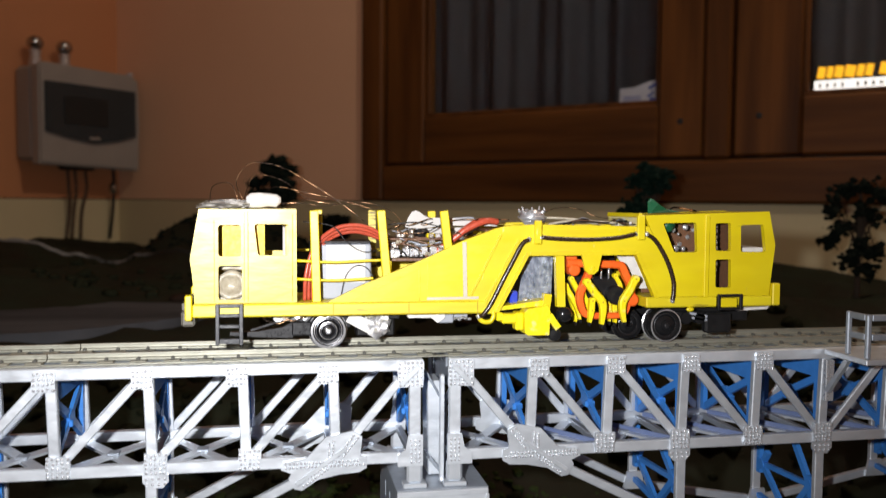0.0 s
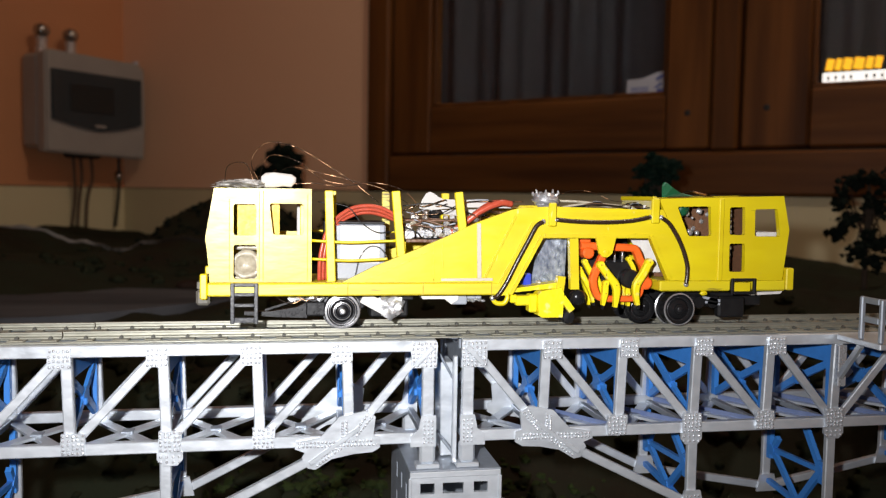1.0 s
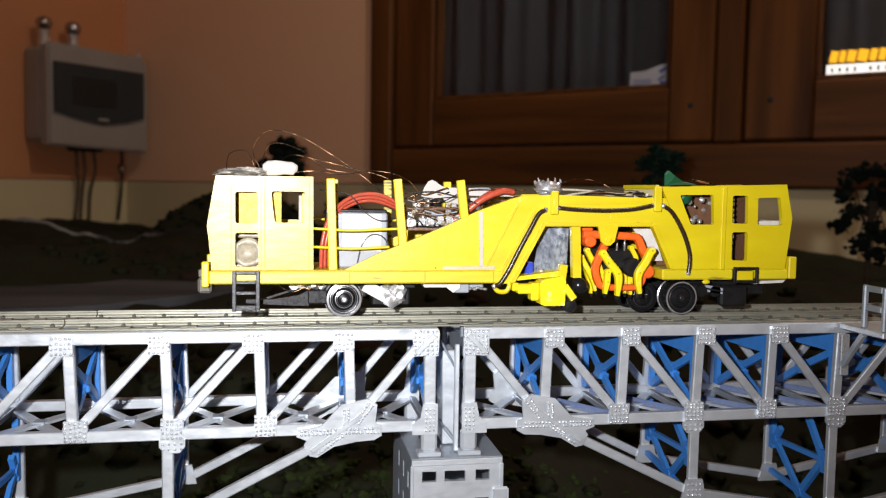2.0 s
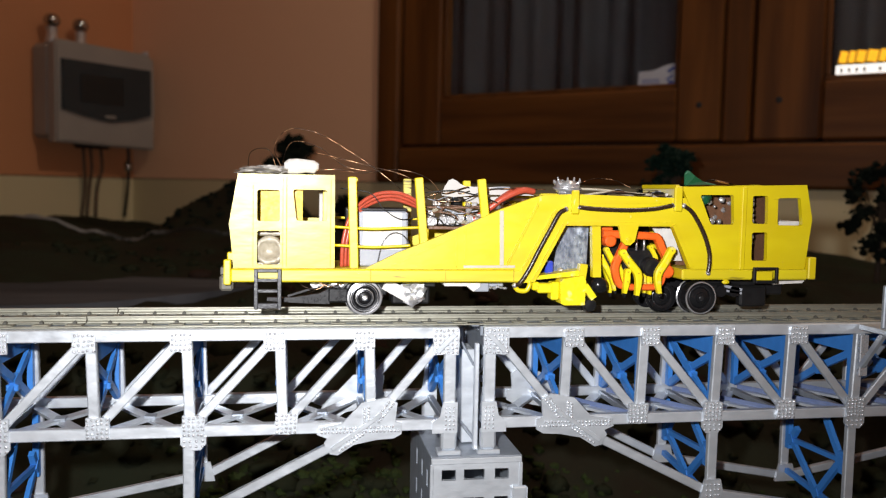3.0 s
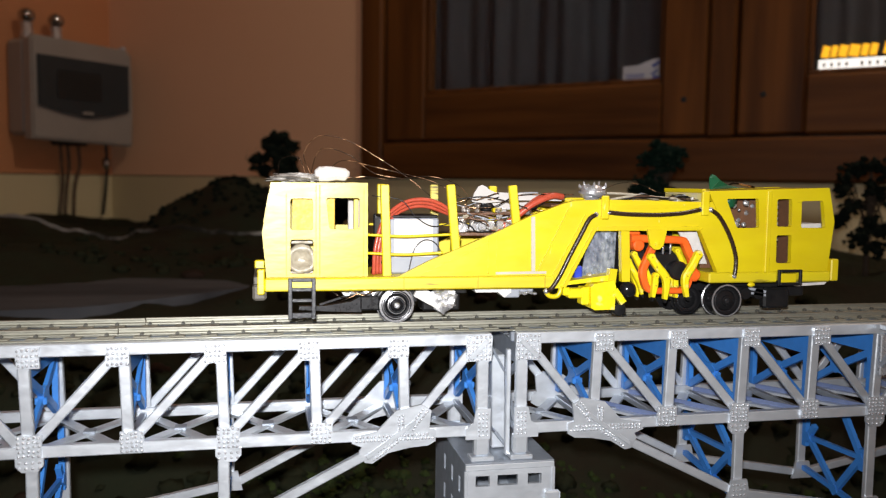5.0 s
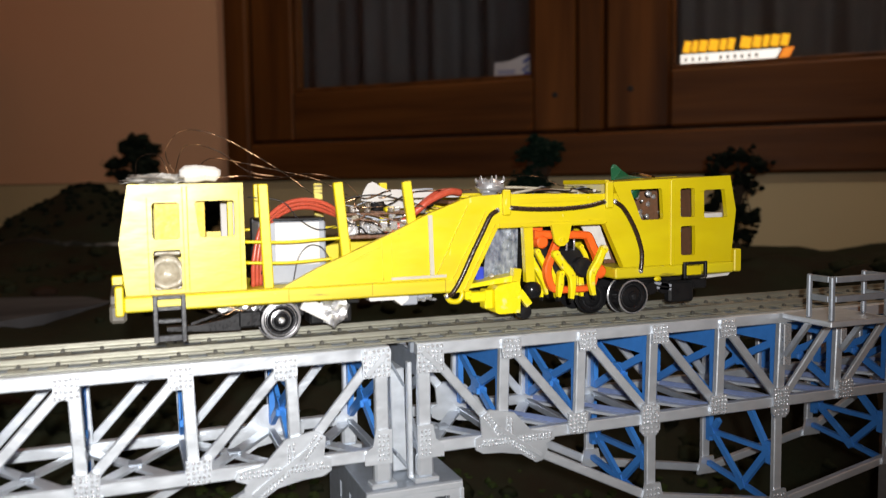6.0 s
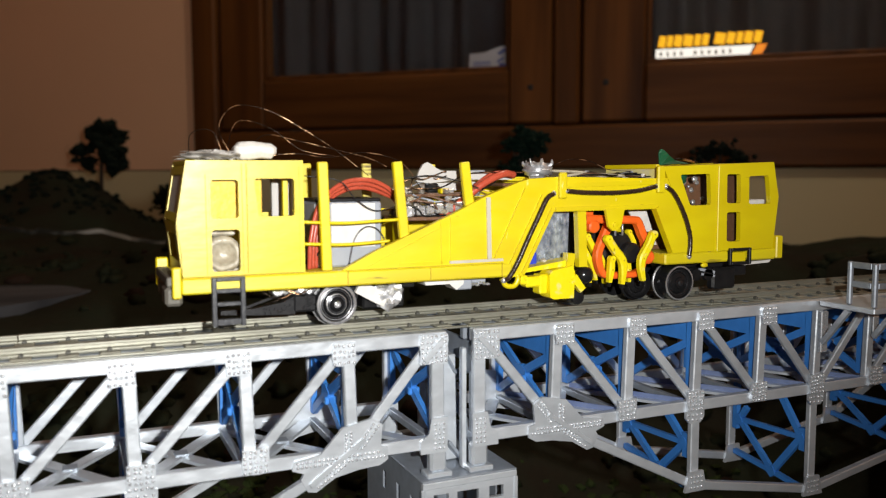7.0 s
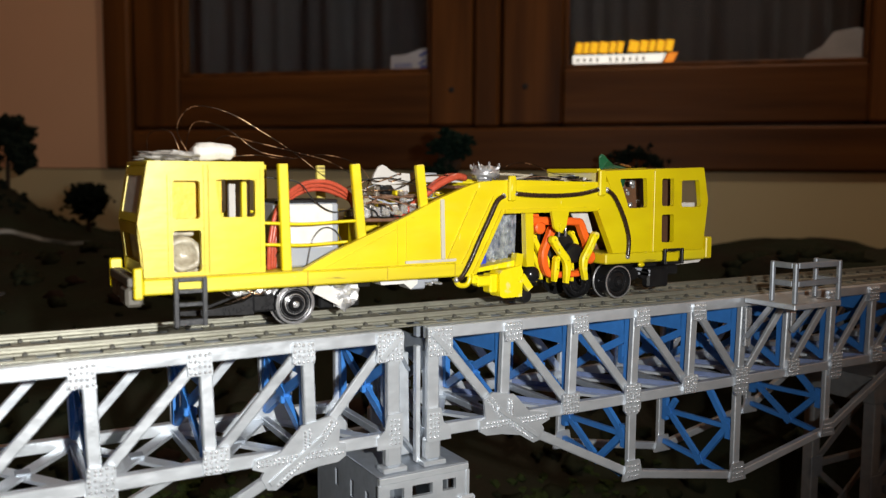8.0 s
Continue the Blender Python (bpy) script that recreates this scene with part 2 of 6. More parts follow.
def part(name, bm, mat, parent, label="", local=False, soft=False):
    m = Matrix.Identity(4) if local else PLACE[parent]
    me = meshed(name, bm, mat, m)
    if soft:
        smooth(me)
    ob = new(name, me)
    ob.parent = parent
    PLACE[ob] = PLACE[parent]
    return tagged(ob, label)


def piece(name, me, parent, at, rot=(0, 0, 0), label=""):
    """An object of its own on a shared mesh, at a place in the world's centimetres."""
    ob = new(name, me)
    ob.parent = parent
    ob.matrix_basis = PLACE[parent].inverted() @ pose(at[0] * CM, at[1] * CM, at[2] * CM, *rot)
    PLACE[ob] = PLACE[parent] @ ob.matrix_basis
    return tagged(ob, label)


def solo(name, bm, mat, label, category, group="", kind="", soft=False):
    me = meshed(name, bm, mat, Matrix.Identity(4))
    if soft:
        smooth(me)
    ob = new(name, me)
    PLACE[ob] = Matrix.Identity(4)
    return tagged(ob, label, category, group, kind)


def slab(bm, x0, x1, y0, y1, z0, z1, edge=0.0):
    """A block with slightly worn edges."""
    made = bmesh.ops.create_cube(bm, size=1.0)["verts"]
    for v in made:
        v.co = Vector(((x0 + x1) / 2 + v.co.x * (x1 - x0), (y0 + y1) / 2 + v.co.y * (y1 - y0), (z0 + z1) / 2 + v.co.z * (z1 - z0)))
    if edge:
        edges = list({e for v in made for e in v.link_edges})
        bmesh.ops.bevel(bm, geom=edges, offset=edge, segments=1, affect="EDGES")
    return bm


def bar(bm, p, q, width, y0, y1, edge=0.0):
    """A flat bar from p to q, both (x, z), as wide as told across its length, between two depths."""
    a, b = Vector(p), Vector(q)
    n = Vector((-(b - a).y, (b - a).x)).normalized() * width / 2
    ring = [a + n, a - n, b - n, b + n]
    lo = [bm.verts.new((v.x, y0, v.y)) for v in ring]
    hi = [bm.verts.new((v.x, y1, v.y)) for v in ring]
    bm.faces.new(lo), bm.faces.new(hi[::-1])
    for i in range(4):
        bm.faces.new((lo[i], hi[i], hi[(i + 1) % 4], lo[(i + 1) % 4]))
    if edge:
        bmesh.ops.bevel(bm, geom=list({e for v in lo + hi for e in v.link_edges}), offset=edge, segments=1, affect="EDGES")
    return bm


def ribbon(bm, line, widths, y0, y1, edge=0.0, steps=5):
    """A smooth flat strip along a line of (x, z) points, its width running through widths."""
    pts = [v.xz for v in curve_points([(x, 0, z) for x, z in line], steps)]
    n = len(pts)
    left, right = [], []
    for i, p in enumerate(pts):
        d = (pts[min(i + 1, n - 1)] - pts[max(i - 1, 0)]).normalized()
        f = i / (n - 1) * (len(widths) - 1)
        k = min(int(f), len(widths) - 2)
        w = (widths[k] + (widths[k + 1] - widths[k]) * (f - k)) / 2
        left.append(p + Vector((-d.y, d.x)) * w)
        right.append(p - Vector((-d.y, d.x)) * w)
    rows = [[bm.verts.new((q.x, y, q.y)) for q, y in ((a, y0 + edge), (a * 0.8 + b * 0.2, y0), (b * 0.8 + a * 0.2, y0), (b, y0 + edge), (b, y1), (a, y1))] for a, b in zip(left, right)]
    for a, b in zip(rows, rows[1:]):
        for i in range(6):
            bm.faces.new((a[i], a[(i + 1) % 6], b[(i + 1) % 6], b[i]))
    bm.faces.new(rows[0][::-1]), bm.faces.new(rows[-1])
    return bm


def plate(bm, outer, holes, lay, d0, d1):
    """A flat plate with openings: outlines in two axes, laid into space by lay(u, v, depth)."""
    rim = []
    edges = []
    for ring in (outer, *holes):
        vs = [bm.verts.new(lay(u, v, d0)) for u, v in ring]
        for i in range(len(vs)):
            edges.append(bm.edges.new((vs[i], vs[(i + 1) % len(vs)])))
        rim += vs
    made = bmesh.ops.triangle_fill(bm, use_beauty=True, use_dissolve=False, edges=edges)["geom"]
    faces = [f for f in made if isinstance(f, bmesh.types.BMFace)]
    ext = bmesh.ops.extrude_face_region(bm, geom=faces)["geom"]
    shift = Vector(lay(0, 0, d1)) - Vector(lay(0, 0, d0))
    for v in ext:
        if isinstance(v, bmesh.types.BMVert):
            v.co += shift
    return bm


def rounded(ring, r):
    """An outline with its corners rounded off."""
    out = []
    n = len(ring)
    for i in range(n):
        a, b, c = Vector(ring[i - 1]), Vector(ring[i]), Vector(ring[(i + 1) % n])
        p, q = b + (a - b).normalized() * r, b + (c - b).normalized() * r
        for k in range(4):
            t = k / 3
            out.append(tuple(p * (1 - t) ** 2 + b * 2 * t * (1 - t) + q * t * t))
    return out


def side(u, v, d):
    return (u, d, v)


def across(u, v, d):
    return (d, u, v)


def flat(u, v, d):
    return (u, v, d)


def curve_points(points, steps=6):
    """A smooth line through the points."""
    p = [Vector(v) for v in points]
    p = [2 * p[0] - p[1]] + p + [2 * p[-1] - p[-2]]
    out = []
    for i in range(1, len(p) - 2):
        for k in range(steps):
            t = k / steps
            a, b, c, d = p[i - 1 : i + 3]
            out.append(0.5 * (2 * b + (c - a) * t + (2 * a - 5 * b + 4 * c - d) * t * t + (3 * b - a - 3 * c + d) * t**3))
    return out + [p[-2]]


def tube(bm, points, radius, sides=8, steps=6, taper=1.0):
    line = curve_points(points, steps) if steps > 1 else [Vector(v) for v in points]
    rings = []
    up = Vector((0.13, 0.31, 0.94)).normalized()
    for i, c in enumerate(line):
        way = (line[min(i + 1, len(line) - 1)] - line[max(i - 1, 0)]).normalized()
        s = way.cross(up)
        s = s.normalized() if s.length > 1e-4 else Vector((1, 0, 0))
        w = s.cross(way).normalized()
        r = radius * (1 + (taper - 1) * i / (len(line) - 1))
        rings.append([bm.verts.new(c + (s * math.cos(a) + w * math.sin(a)) * r) for a in (2 * math.pi * k / sides for k in range(sides))])
    for a, b in zip(rings, rings[1:]):
        for k in range(sides):
            bm.faces.new((a[k], a[(k + 1) % sides], b[(k + 1) % sides], b[k]))
    bm.faces.new(rings[0][::-1]), bm.faces.new(rings[-1])
    return bm


def lathe(bm, profile, centre, axis="y", sides=28, caps=True):
    """A turned body: profile of (radius, along) round an axis through the centre."""
    rings = []
    for r, h in profile:
        ring = []
        for k in range(sides):
            a = 2 * math.pi * k / sides
            c, s = r * math.cos(a), r * math.sin(a)
            ring.append(bm.verts.new(Vector(centre) + Vector({"y": (c, h, s), "z": (c, s, h), "x": (h, c, s)}[axis])))
        rings.append(ring)
    for a, b in zip(rings, rings[1:]):
        for k in range(sides):
            bm.faces.new((a[k], a[(k + 1) % sides], b[(k + 1) % sides], b[k]))
    if caps:
        bm.faces.new(rings[0]), bm.faces.new(rings[-1][::-1])
    return bm


BALLS = {}


def ball(detail):
    """The points and faces of a fine ball, made once for each fineness."""
    if detail not in BALLS:
        bm = bmesh.new()
        bmesh.ops.create_icosphere(bm, subdivisions=detail, radius=1.0)
        bm.verts.index_update()
        BALLS[detail] = ([v.co.copy() for v in bm.verts], [[v.index for v in f.verts] for f in bm.faces])
        bm.free()
    return BALLS[detail]


def lump(bm, centre, size, seed, detail=2, rough=0.3, freq=1.3):
    """A crumpled or leafy clump."""
    points, faces = ball(detail)
    made = []
    for p in points:
        k = 1 + rough * (noise.noise(p * freq + Vector((seed * 7.3, seed * 1.7, 0))) + 0.5 * noise.noise(p * freq * 2.7 + Vector((seed, 0, 5))))
        made.append(bm.verts.new(Vector(centre) + Vector((p.x * size[0], p.y * size[1], p.z * size[2])) * k))
    for f in faces:
        bm.faces.new([made[i] for i in f])
    return bm


def BM():
    return bmesh.new()

# ---- the room ----
CORNER = (-41.98, 173.54)
D1, D2 = Vector((0.724, -0.690, 0)), Vector((-0.690, -0.724, 0))
WALLTURN = math.degrees(math.atan2(D1.y, D1.x))


def room(u, b, z):
    """Centimetres along the window wall, out from it, and up."""
    return Vector((CORNER[0], CORNER[1], 0)) + D1 * u + D2 * b + Vector((0, 0, z))


def room_slab(bm, u0, u1, b0, b1, z0, z1, edge=0.0):
    inner = bmesh.new()
    slab(inner, u0, u1, b0, b1, z0, z1, edge)
    for v in inner.verts:
        v.co = room(*v.co)
    me = bpy.data.meshes.new("tmp")
    inner.to_mesh(me)
    inner.free()
    bm.from_mesh(me)
    bpy.data.meshes.remove(me)
    return bm


FLOOR, CEILING, DADOTOP = -75.0, 175.0, 24.8
LONG, DEEP = 330.0, 320.0
W0, W1, WB, WT = 70.9, 199.0, 24.7, 135.0  # the window's opening


def build_room():
    bm = BM()
    room_slab(bm, -12, W0, -14, 0, DADOTOP, CEILING)
    room_slab(bm, W1, LONG, -14, 0, DADOTOP, CEILING)
    room_slab(bm, W0, W1, -14, 0, WT, CEILING)
    solo("wall_window", bm, WALLPAINT, "peach painted plaster wall round the wooden window", "wall", kind="structure")
    bm = BM()
    room_slab(bm, -12, LONG, -14, 0.15, FLOOR, DADOTOP - 0.2)
    solo("wall_dado", bm, DADO, "beige painted lower band of the window wall", "wall", kind="structure")
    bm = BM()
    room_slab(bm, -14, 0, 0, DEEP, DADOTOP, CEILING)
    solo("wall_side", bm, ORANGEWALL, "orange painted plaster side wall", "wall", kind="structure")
    bm = BM()
    room_slab(bm, -14, 0.15, 0.16, DEEP, FLOOR, DADOTOP - 0.2)
    solo("wall_side_dado", bm, DADO, "beige painted lower band of the side wall", "wall", kind="structure")
    bm = BM()
    room_slab(bm, LONG, LONG + 14, -14, DEEP, FLOOR, CEILING)
    solo("wall_far_end", bm, WALLPAINT, "plain peach wall closing the room", "wall", kind="structure")
    bm = BM()
    room_slab(bm, -14, LONG + 14, DEEP, DEEP + 14, FLOOR, CEILING)
    solo("wall_back", bm, WALLPAINT, "plain peach wall closing the room", "wall", kind="structure")
    bm = BM()
    room_slab(bm, -14, LONG + 14, -14, DEEP + 14, FLOOR - 10, FLOOR)
    solo("floor", bm, FLOORMAT, "dark tiled room floor", "floor", kind="structure")
    bm = BM()
    room_slab(bm, -14, LONG + 14, -14, DEEP + 14, CEILING, CEILING + 10)
    solo("ceiling", bm, CEILMAT, "white plaster ceiling", "ceiling", kind="structure")


build_room()


def local_part(name, mat, parent, blocks, label="", edge=0.3):
    bm = BM()
    for b in blocks:
        slab(bm, *b, edge)
    return part(name, bm, mat, parent, label, local=True)


def build_window():
    """Local axes: x along the wall, y into the wall, z up."""
    o = room(0, 0, 0)
    w = thing("window_1", o, "brown varnished wooden casement window with two sashes", "window", kind="structure", turn=WALLTURN)
    # outer frame
    local_part("window_frame", WOODV, w, [(W0, 75.6, -1.2, 8, WB, WT)], edge=0.4)
    local_part("window_frame", WOODV, w, [(195.0, W1, -1.2, 8, WB, WT)], edge=0.4)
    local_part("window_frame", WOODV, w, [(132.2, 135.9, -1.0, 8, 31.0, WT - 5)], edge=0.4)
    local_part("window_sill", WOODH, w, [(75.7, 194.9, -1.0, 8, WB, 30.9)], edge=0.4)
    local_part("window_frame", WOODH, w, [(75.7, 194.9, -1.0, 8, WT - 5, WT)], edge=0.4)
    for s0, g0, g1, s1 in ((75.9, 83.9, 125.4, 131.9), (136.2, 145.0, 185.2, 194.6)):
        sash = local_part("sash", WOODV, w, [(s0, g0, -0.2, 4, 31.3, WT - 5.3)], "left stile of a brown wooden sash", edge=0.35)
        local_part("stile", WOODV, sash, [(g1, s1, -0.2, 4, 31.3, WT - 5.3)], edge=0.35)
        local_part("bottom_rail", WOODH, sash, [(g0 + 0.02, g1 - 0.02, -0.15, 4, 31.3, 39.2)], edge=0.35)
        local_part("top_rail", WOODH, sash, [(g0 + 0.02, g1 - 0.02, -0.15, 4, WT - 13, WT - 5.3)], edge=0.35)
        bead = BM()
        for b in ((g0, g1, 0.6, 1.6, 39.2, 39.9), (g0, g0 + 0.7, 0.6, 1.6, 39.9, WT - 13), (g1 - 0.7, g1, 0.6, 1.6, 39.9, WT - 13)):
            slab(bead, *b, 0.15)
        part("bead", bead, WOODV, sash, "narrow glazing bead", local=True)
        pane = local_part("pane", GLASS, sash, [(g0 + 0.1, g1 - 0.1, 1.8, 2.2, 39.3, WT - 13.1)], "dark window pane", edge=0.0)
        pane.visible_shadow = False
    # knots in the wood
    bm = BM()
    for x, z in ((128.7, 36.5), (139.6, 36.8)):
        lathe(bm, [(0.45, 0), (0.25, -0.06), (0.05, -0.07)], (x, -0.2, z), "y", 10)
    part("knot", bm, DARKHOLE, w, "dark knot in the wood", local=True)
    return w


build_window()


def build_curtain(u0, u1, seed):
    bm = BM()
    n = 90
    rows = []
    for k in range(n + 1):
        u = u0 + (u1 - u0) * k / n
        b = -9.0 + 1.3 * math.sin(u * 0.55 + seed) + 0.7 * math.sin(u * 1.37 + 2 * seed)
        rows.append((bm.verts.new(room(u, b - 2.2, 25)), bm.verts.new(room(u, b - 2.2, 134)), bm.verts.new(room(u, b - 2.5, 25)), bm.verts.new(room(u, b - 2.5, 134))))
    for a, b in zip(rows, rows[1:]):
        bm.faces.new((a[0], b[0], b[1], a[1]))
        bm.faces.new((a[2], b[2], b[3], a[3]))
    return solo("curtain", bm, CURTAIN, "grey-blue folded curtain behind the dark window pane", "curtain", "curtains behind the window", soft=True)


build_curtain(77, 133, 0.4)
build_curtain(135, 194, 2.1)
bm = BM()
room_slab(bm, W0 - 2, W1 + 2, -17, -14.2, 20, 140)
solo("backdrop", bm, DARKHOLE, "dark night behind the window", "backdrop", kind="structure")


def local_solo(name, at, label, category, group=""):
    return thing(name, room(*at), label, category, group, turn=WALLTURN)


def build_stickers():
    s = local_solo("window_sticker", (118.7, 0, 39.5), "torn white paper sticker with blue marks on the pane", "sticker", "stickers on the window")
    bm = BM()
    plate(bm, [(0, 0), (6.8, 0.1), (6.9, 3.5), (4.8, 3.4), (2.4, 2.6), (0.1, 2.5)], [], side, 1.72, 1.79)
    part("sheet", bm, PAPER, s, local=True)
    bm = BM()
    for a, b, w in (((4.6, 2.3), (5.9, 3.0), 0.45), ((4.7, 0.8), (6.0, 0.5), 0.5), ((4.4, 1.1), (5.4, 1.7), 0.3)):
        bar(bm, a, b, w, 1.68, 1.719)
    part("mark", bm, INKBLUE, s, "blue printed mark", local=True)
    bm = BM()
    for z in (0.8, 1.2):
        bar(bm, (0.6, z), (3.4, z), 0.16, 1.68, 1.719)
    part("printed_line", bm, INKBLUE, s, "faint printed lines", local=True)
    s = local_solo("window_sticker", (177.3, 0, 39.6), "crumpled pale paper sticker on the pane", "sticker", "stickers on the window")
    bm = BM()
    plate(bm, [(0, 0), (7.7, 0.1), (7.8, 3.9), (6.5, 4.4), (3.6, 3.9), (2.2, 2.0), (0.2, 0.9)], [], side, 1.72, 1.79)
    part("sheet", bm, OLDPAPER, s, local=True)
    # the shop sticker on the pane, made to emit: plain shapes in its colours
    s = local_solo("shop_sign", (146.2, 0, 39.9), "yellow sticker sign over a white strip on the pane, given a glow", "sign")
    bm = BM()
    x = 0.25
    for w in (1.15, 0.95, 1.25, 1.45, 1.05, 1.05):
        bar(bm, (x + w / 2 - 0.12, 1.62), (x + w / 2 + 0.18, 3.15), w - 0.2, 1.70, 1.78)
        x += w
    x += 0.55
    for w in (1.6, 1.25, 1.0, 1.25, 1.2):
        bar(bm, (x + w / 2 - 0.12, 1.68), (x + w / 2 + 0.18, 3.2), w - 0.2, 1.70, 1.78)
        x += w
    part("yellow_letter_shape", bm, SIGNYELLOW, s, "yellow lettering reduced to blocks, with added glow", local=True)
    bm = BM()
    plate(bm, [(0, 0), (12.3, 0), (13.0, 1.35), (0, 1.35)], [], side, 1.72, 1.79)
    part("white_strip", bm, SIGNWHITE, s, "white strip with added glow", local=True)
    bm = BM()
    plate(bm, [(12.6, 0), (14.0, 0.2), (14.6, 1.45), (13.3, 1.4)], [], side, 1.72, 1.79)
    part("orange_end", bm, SIGNORANGE, s, "orange end of the strip with added glow", local=True)
    bm = BM()
    x = 0.7
    for k in range(11):
        if k != 4:
            bar(bm, (x, 0.42), (x, 0.92), 0.34, 1.69, 1.715)
        x += 0.92
    part("small_print", bm, DARKHOLE, s, "small dark print reduced to bars", local=True)


build_stickers()


def build_meter_box():
    """Local axes: x out of the side wall along the window wall, y towards the window wall, z up."""
    t = thing("breaker_box", room(0, 0, 0), "off-white plastic breaker box with a smoked flap on the wall", "electrical box", turn=WALLTURN)
    bm = BM()
    slab(bm, 0.1, 6.0, -24.2, -2.0, 32.4, 51.4, 0.8)
    part("body", bm, BOXPLASTIC, t, local=True)
    lid = BM()
    plate(lid, [(-24.4, 31.6), (-1.2, 31.0), (-0.9, 40), (-1.2, 50.4), (-2.6, 51.5), (-23.2, 51.8), (-24.4, 51.0)], [], across, 6.02, 9.0)
    bmesh.ops.bevel(lid, geom=[e for e in lid.edges if e.calc_face_angle(0) > 0.5], offset=0.4, segments=2, affect="EDGES")
    lid = part("cover", lid, BOXPLASTIC, t, local=True)
    bm = BM()
    plate(bm, [(-23.3, 38.2), (-18, 37.0), (-12.5, 36.2), (-7, 37.0), (-2.6, 38.2), (-2.6, 48.0), (-23.3, 48.0)], [], across, 9.02, 9.8)
    flap = part("flap", bm, SMOKED, lid, "smoked grey transparent flap", local=True)
    bm = BM()
    slab(bm, 9.82, 9.95, -19.5, -9.5, 39.8, 45.4, 0.1)
    part("breaker_window", bm, DARKHOLE, lid, "dark breaker row behind the flap", local=True)
    bm = BM()
    slab(bm, 9.82, 10.1, -14.0, -11.5, 36.9, 37.5, 0.1)
    part("flap_grip", bm, BOXPLASTIC, lid, local=True)
    for y in (-22.0, -15.6):
        bm = BM()
        lathe(bm, [(1.3, 51.6), (1.3, 52.4), (1.15, 52.5), (1.0, 54.0), (1.2, 54.1), (1.2, 54.6)], (4.0, y, 0), "z", 16)
        g = part("cable_gland", bm, CHROME, t, "bright steel cable gland", local=True)
        bm = BM()
        lathe(bm, [(0.6, 54.7), (1.25, 55.0), (1.6, 55.7), (1.6, 56.4), (1.2, 57.1), (0.5, 57.4)], (4.0, y, 0), "z", 18)
        part("gland_head", bm, POLISHED, g, "dark mirror-like round gland head", local=True, soft=True)
    bm = BM()
    lump(bm, (7.4, -2.2, 51.9), (0.7, 0.7, 0.5), 8, 2, 0.3)
    part("corner_lug", bm, PAPER, t, "small white lug on the box corner", local=True, soft=True)
    # dark slab added for the shade below the box, where the cables start
    bm = BM()
    slab(bm, 1.0, 4.5, -16.0, -8.5, 30.8, 32.3, 0.6)
    part("cable_entry", bm, DARKHOLE, t, "dark slab standing in for the shade under the box", local=True)
    for k, y in enumerate((-14.6, -12.9, -10.4)):
        bm = BM()
        tube(bm, [(3.0, y, 30.8), (2.6, y + 0.5, 26.5), (1.6, y + 1.2 - 0.6 * k, 22.0), (1.0, y + 0.8 - 0.4 * k, 16.0)], 0.34)
        part("power_cable", bm, BROWNCABLE, t, "brown cable running down the wall", local=True, soft=True)
    bm = BM()
    tube(bm, [(3, -3.6, 31.8), (3, -3.4, 27), (2.6, -3.5, 22), (1.2, -3.3, 16)], 0.35)
    part("cable", bm, BLACK, t, "thin dark cable hanging down", local=True, soft=True)
    bm = BM()
    lump(bm, (2.8, -3.5, 27.2), (0.9, 0.9, 1.5), 3, 1, 0.4)
    part("cable_joint", bm, POLISHED, t, "shiny cable joint", local=True, soft=True)


build_meter_box()

# ---- the layout's ground ----
def step(a, b, v):
    t = min(max((v - a) / (b - a), 0), 1)
    return t * t * (3 - 2 * t)


def ground_height(x, y):
    far = step(7, 46, y)
    ends = max(step(30.5, 36, x) * (1 - step(14, 30, abs(y - 2))), step(31, 36, -x) * (1 - step(14, 30, abs(y - 2))))
    h = 1.0 + 14.5 * far
    h += 3.2 * far * noise.noise(Vector((x * 0.045, y * 0.045, 1.0))) + 0.9 * noise.noise(Vector((x * 0.16, y * 0.16, 4.0)))
    h += 0.35 * noise.noise(Vector((x * 0.5, y * 0.5, 9.0)))
    h += 8.2 * math.exp(-(((x + 13) / 11.5) ** 2 + ((y - 101) / 11) ** 2))
    h += 2.3 * math.exp(-(((x + 44) / 17) ** 2 + ((y - 111) / 10) ** 2))
    pond = math.exp(-(((x + 36) / 27) ** 2 + ((y - 47) / 14) ** 2))
    h = h * (1 - 0.7 * pond) + 13.0 * 0.7 * pond
    return h * (1 - ends) + 18.4 * ends


def build_ground():
    bm = BM()
    nu, nb = 190, 130
    grid = []
    for i in range(nu + 1):
        row = []
        for j in range(nb + 1):
            u, b = 0.4 + 262 * i / nu, 0.4 + 190 * j / nb
            p = room(u, b, 0)
            p.z = ground_height(p.x, p.y)
            row.append(bm.verts.new(p))
        grid.append(row)
    for i in range(nu):
        for j in range(nb):
            bm.faces.new((grid[i][j], grid[i][j + 1], grid[i + 1][j + 1], grid[i + 1][j]))
    rim = [grid[i][0] for i in range(nu + 1)] + [grid[nu][j] for j in range(1, nb + 1)] + [grid[i][nb] for i in range(nu - 1, -1, -1)] + [grid[0][j] for j in range(nb - 1, 0, -1)]
    low = [bm.verts.new((v.co.x, v.co.y, -4)) for v in rim]
    for k in range(len(rim)):
        bm.faces.new((rim[k], rim[(k + 1) % len(rim)], low[(k + 1) % len(rim)], low[k]))
    bm.faces.new(low)
    solo("ground", bm, SOIL, "dark painted model scenery with hills and a valley", "ground", kind="structure", soft=True)


build_ground()
bm = BM()
room_slab(bm, 0.4, 262.4, 0.4, 190.4, -9, -4.1, 0.5)
table = solo("layout_table", bm, WOODH, "wooden board that carries the model scenery", "table")
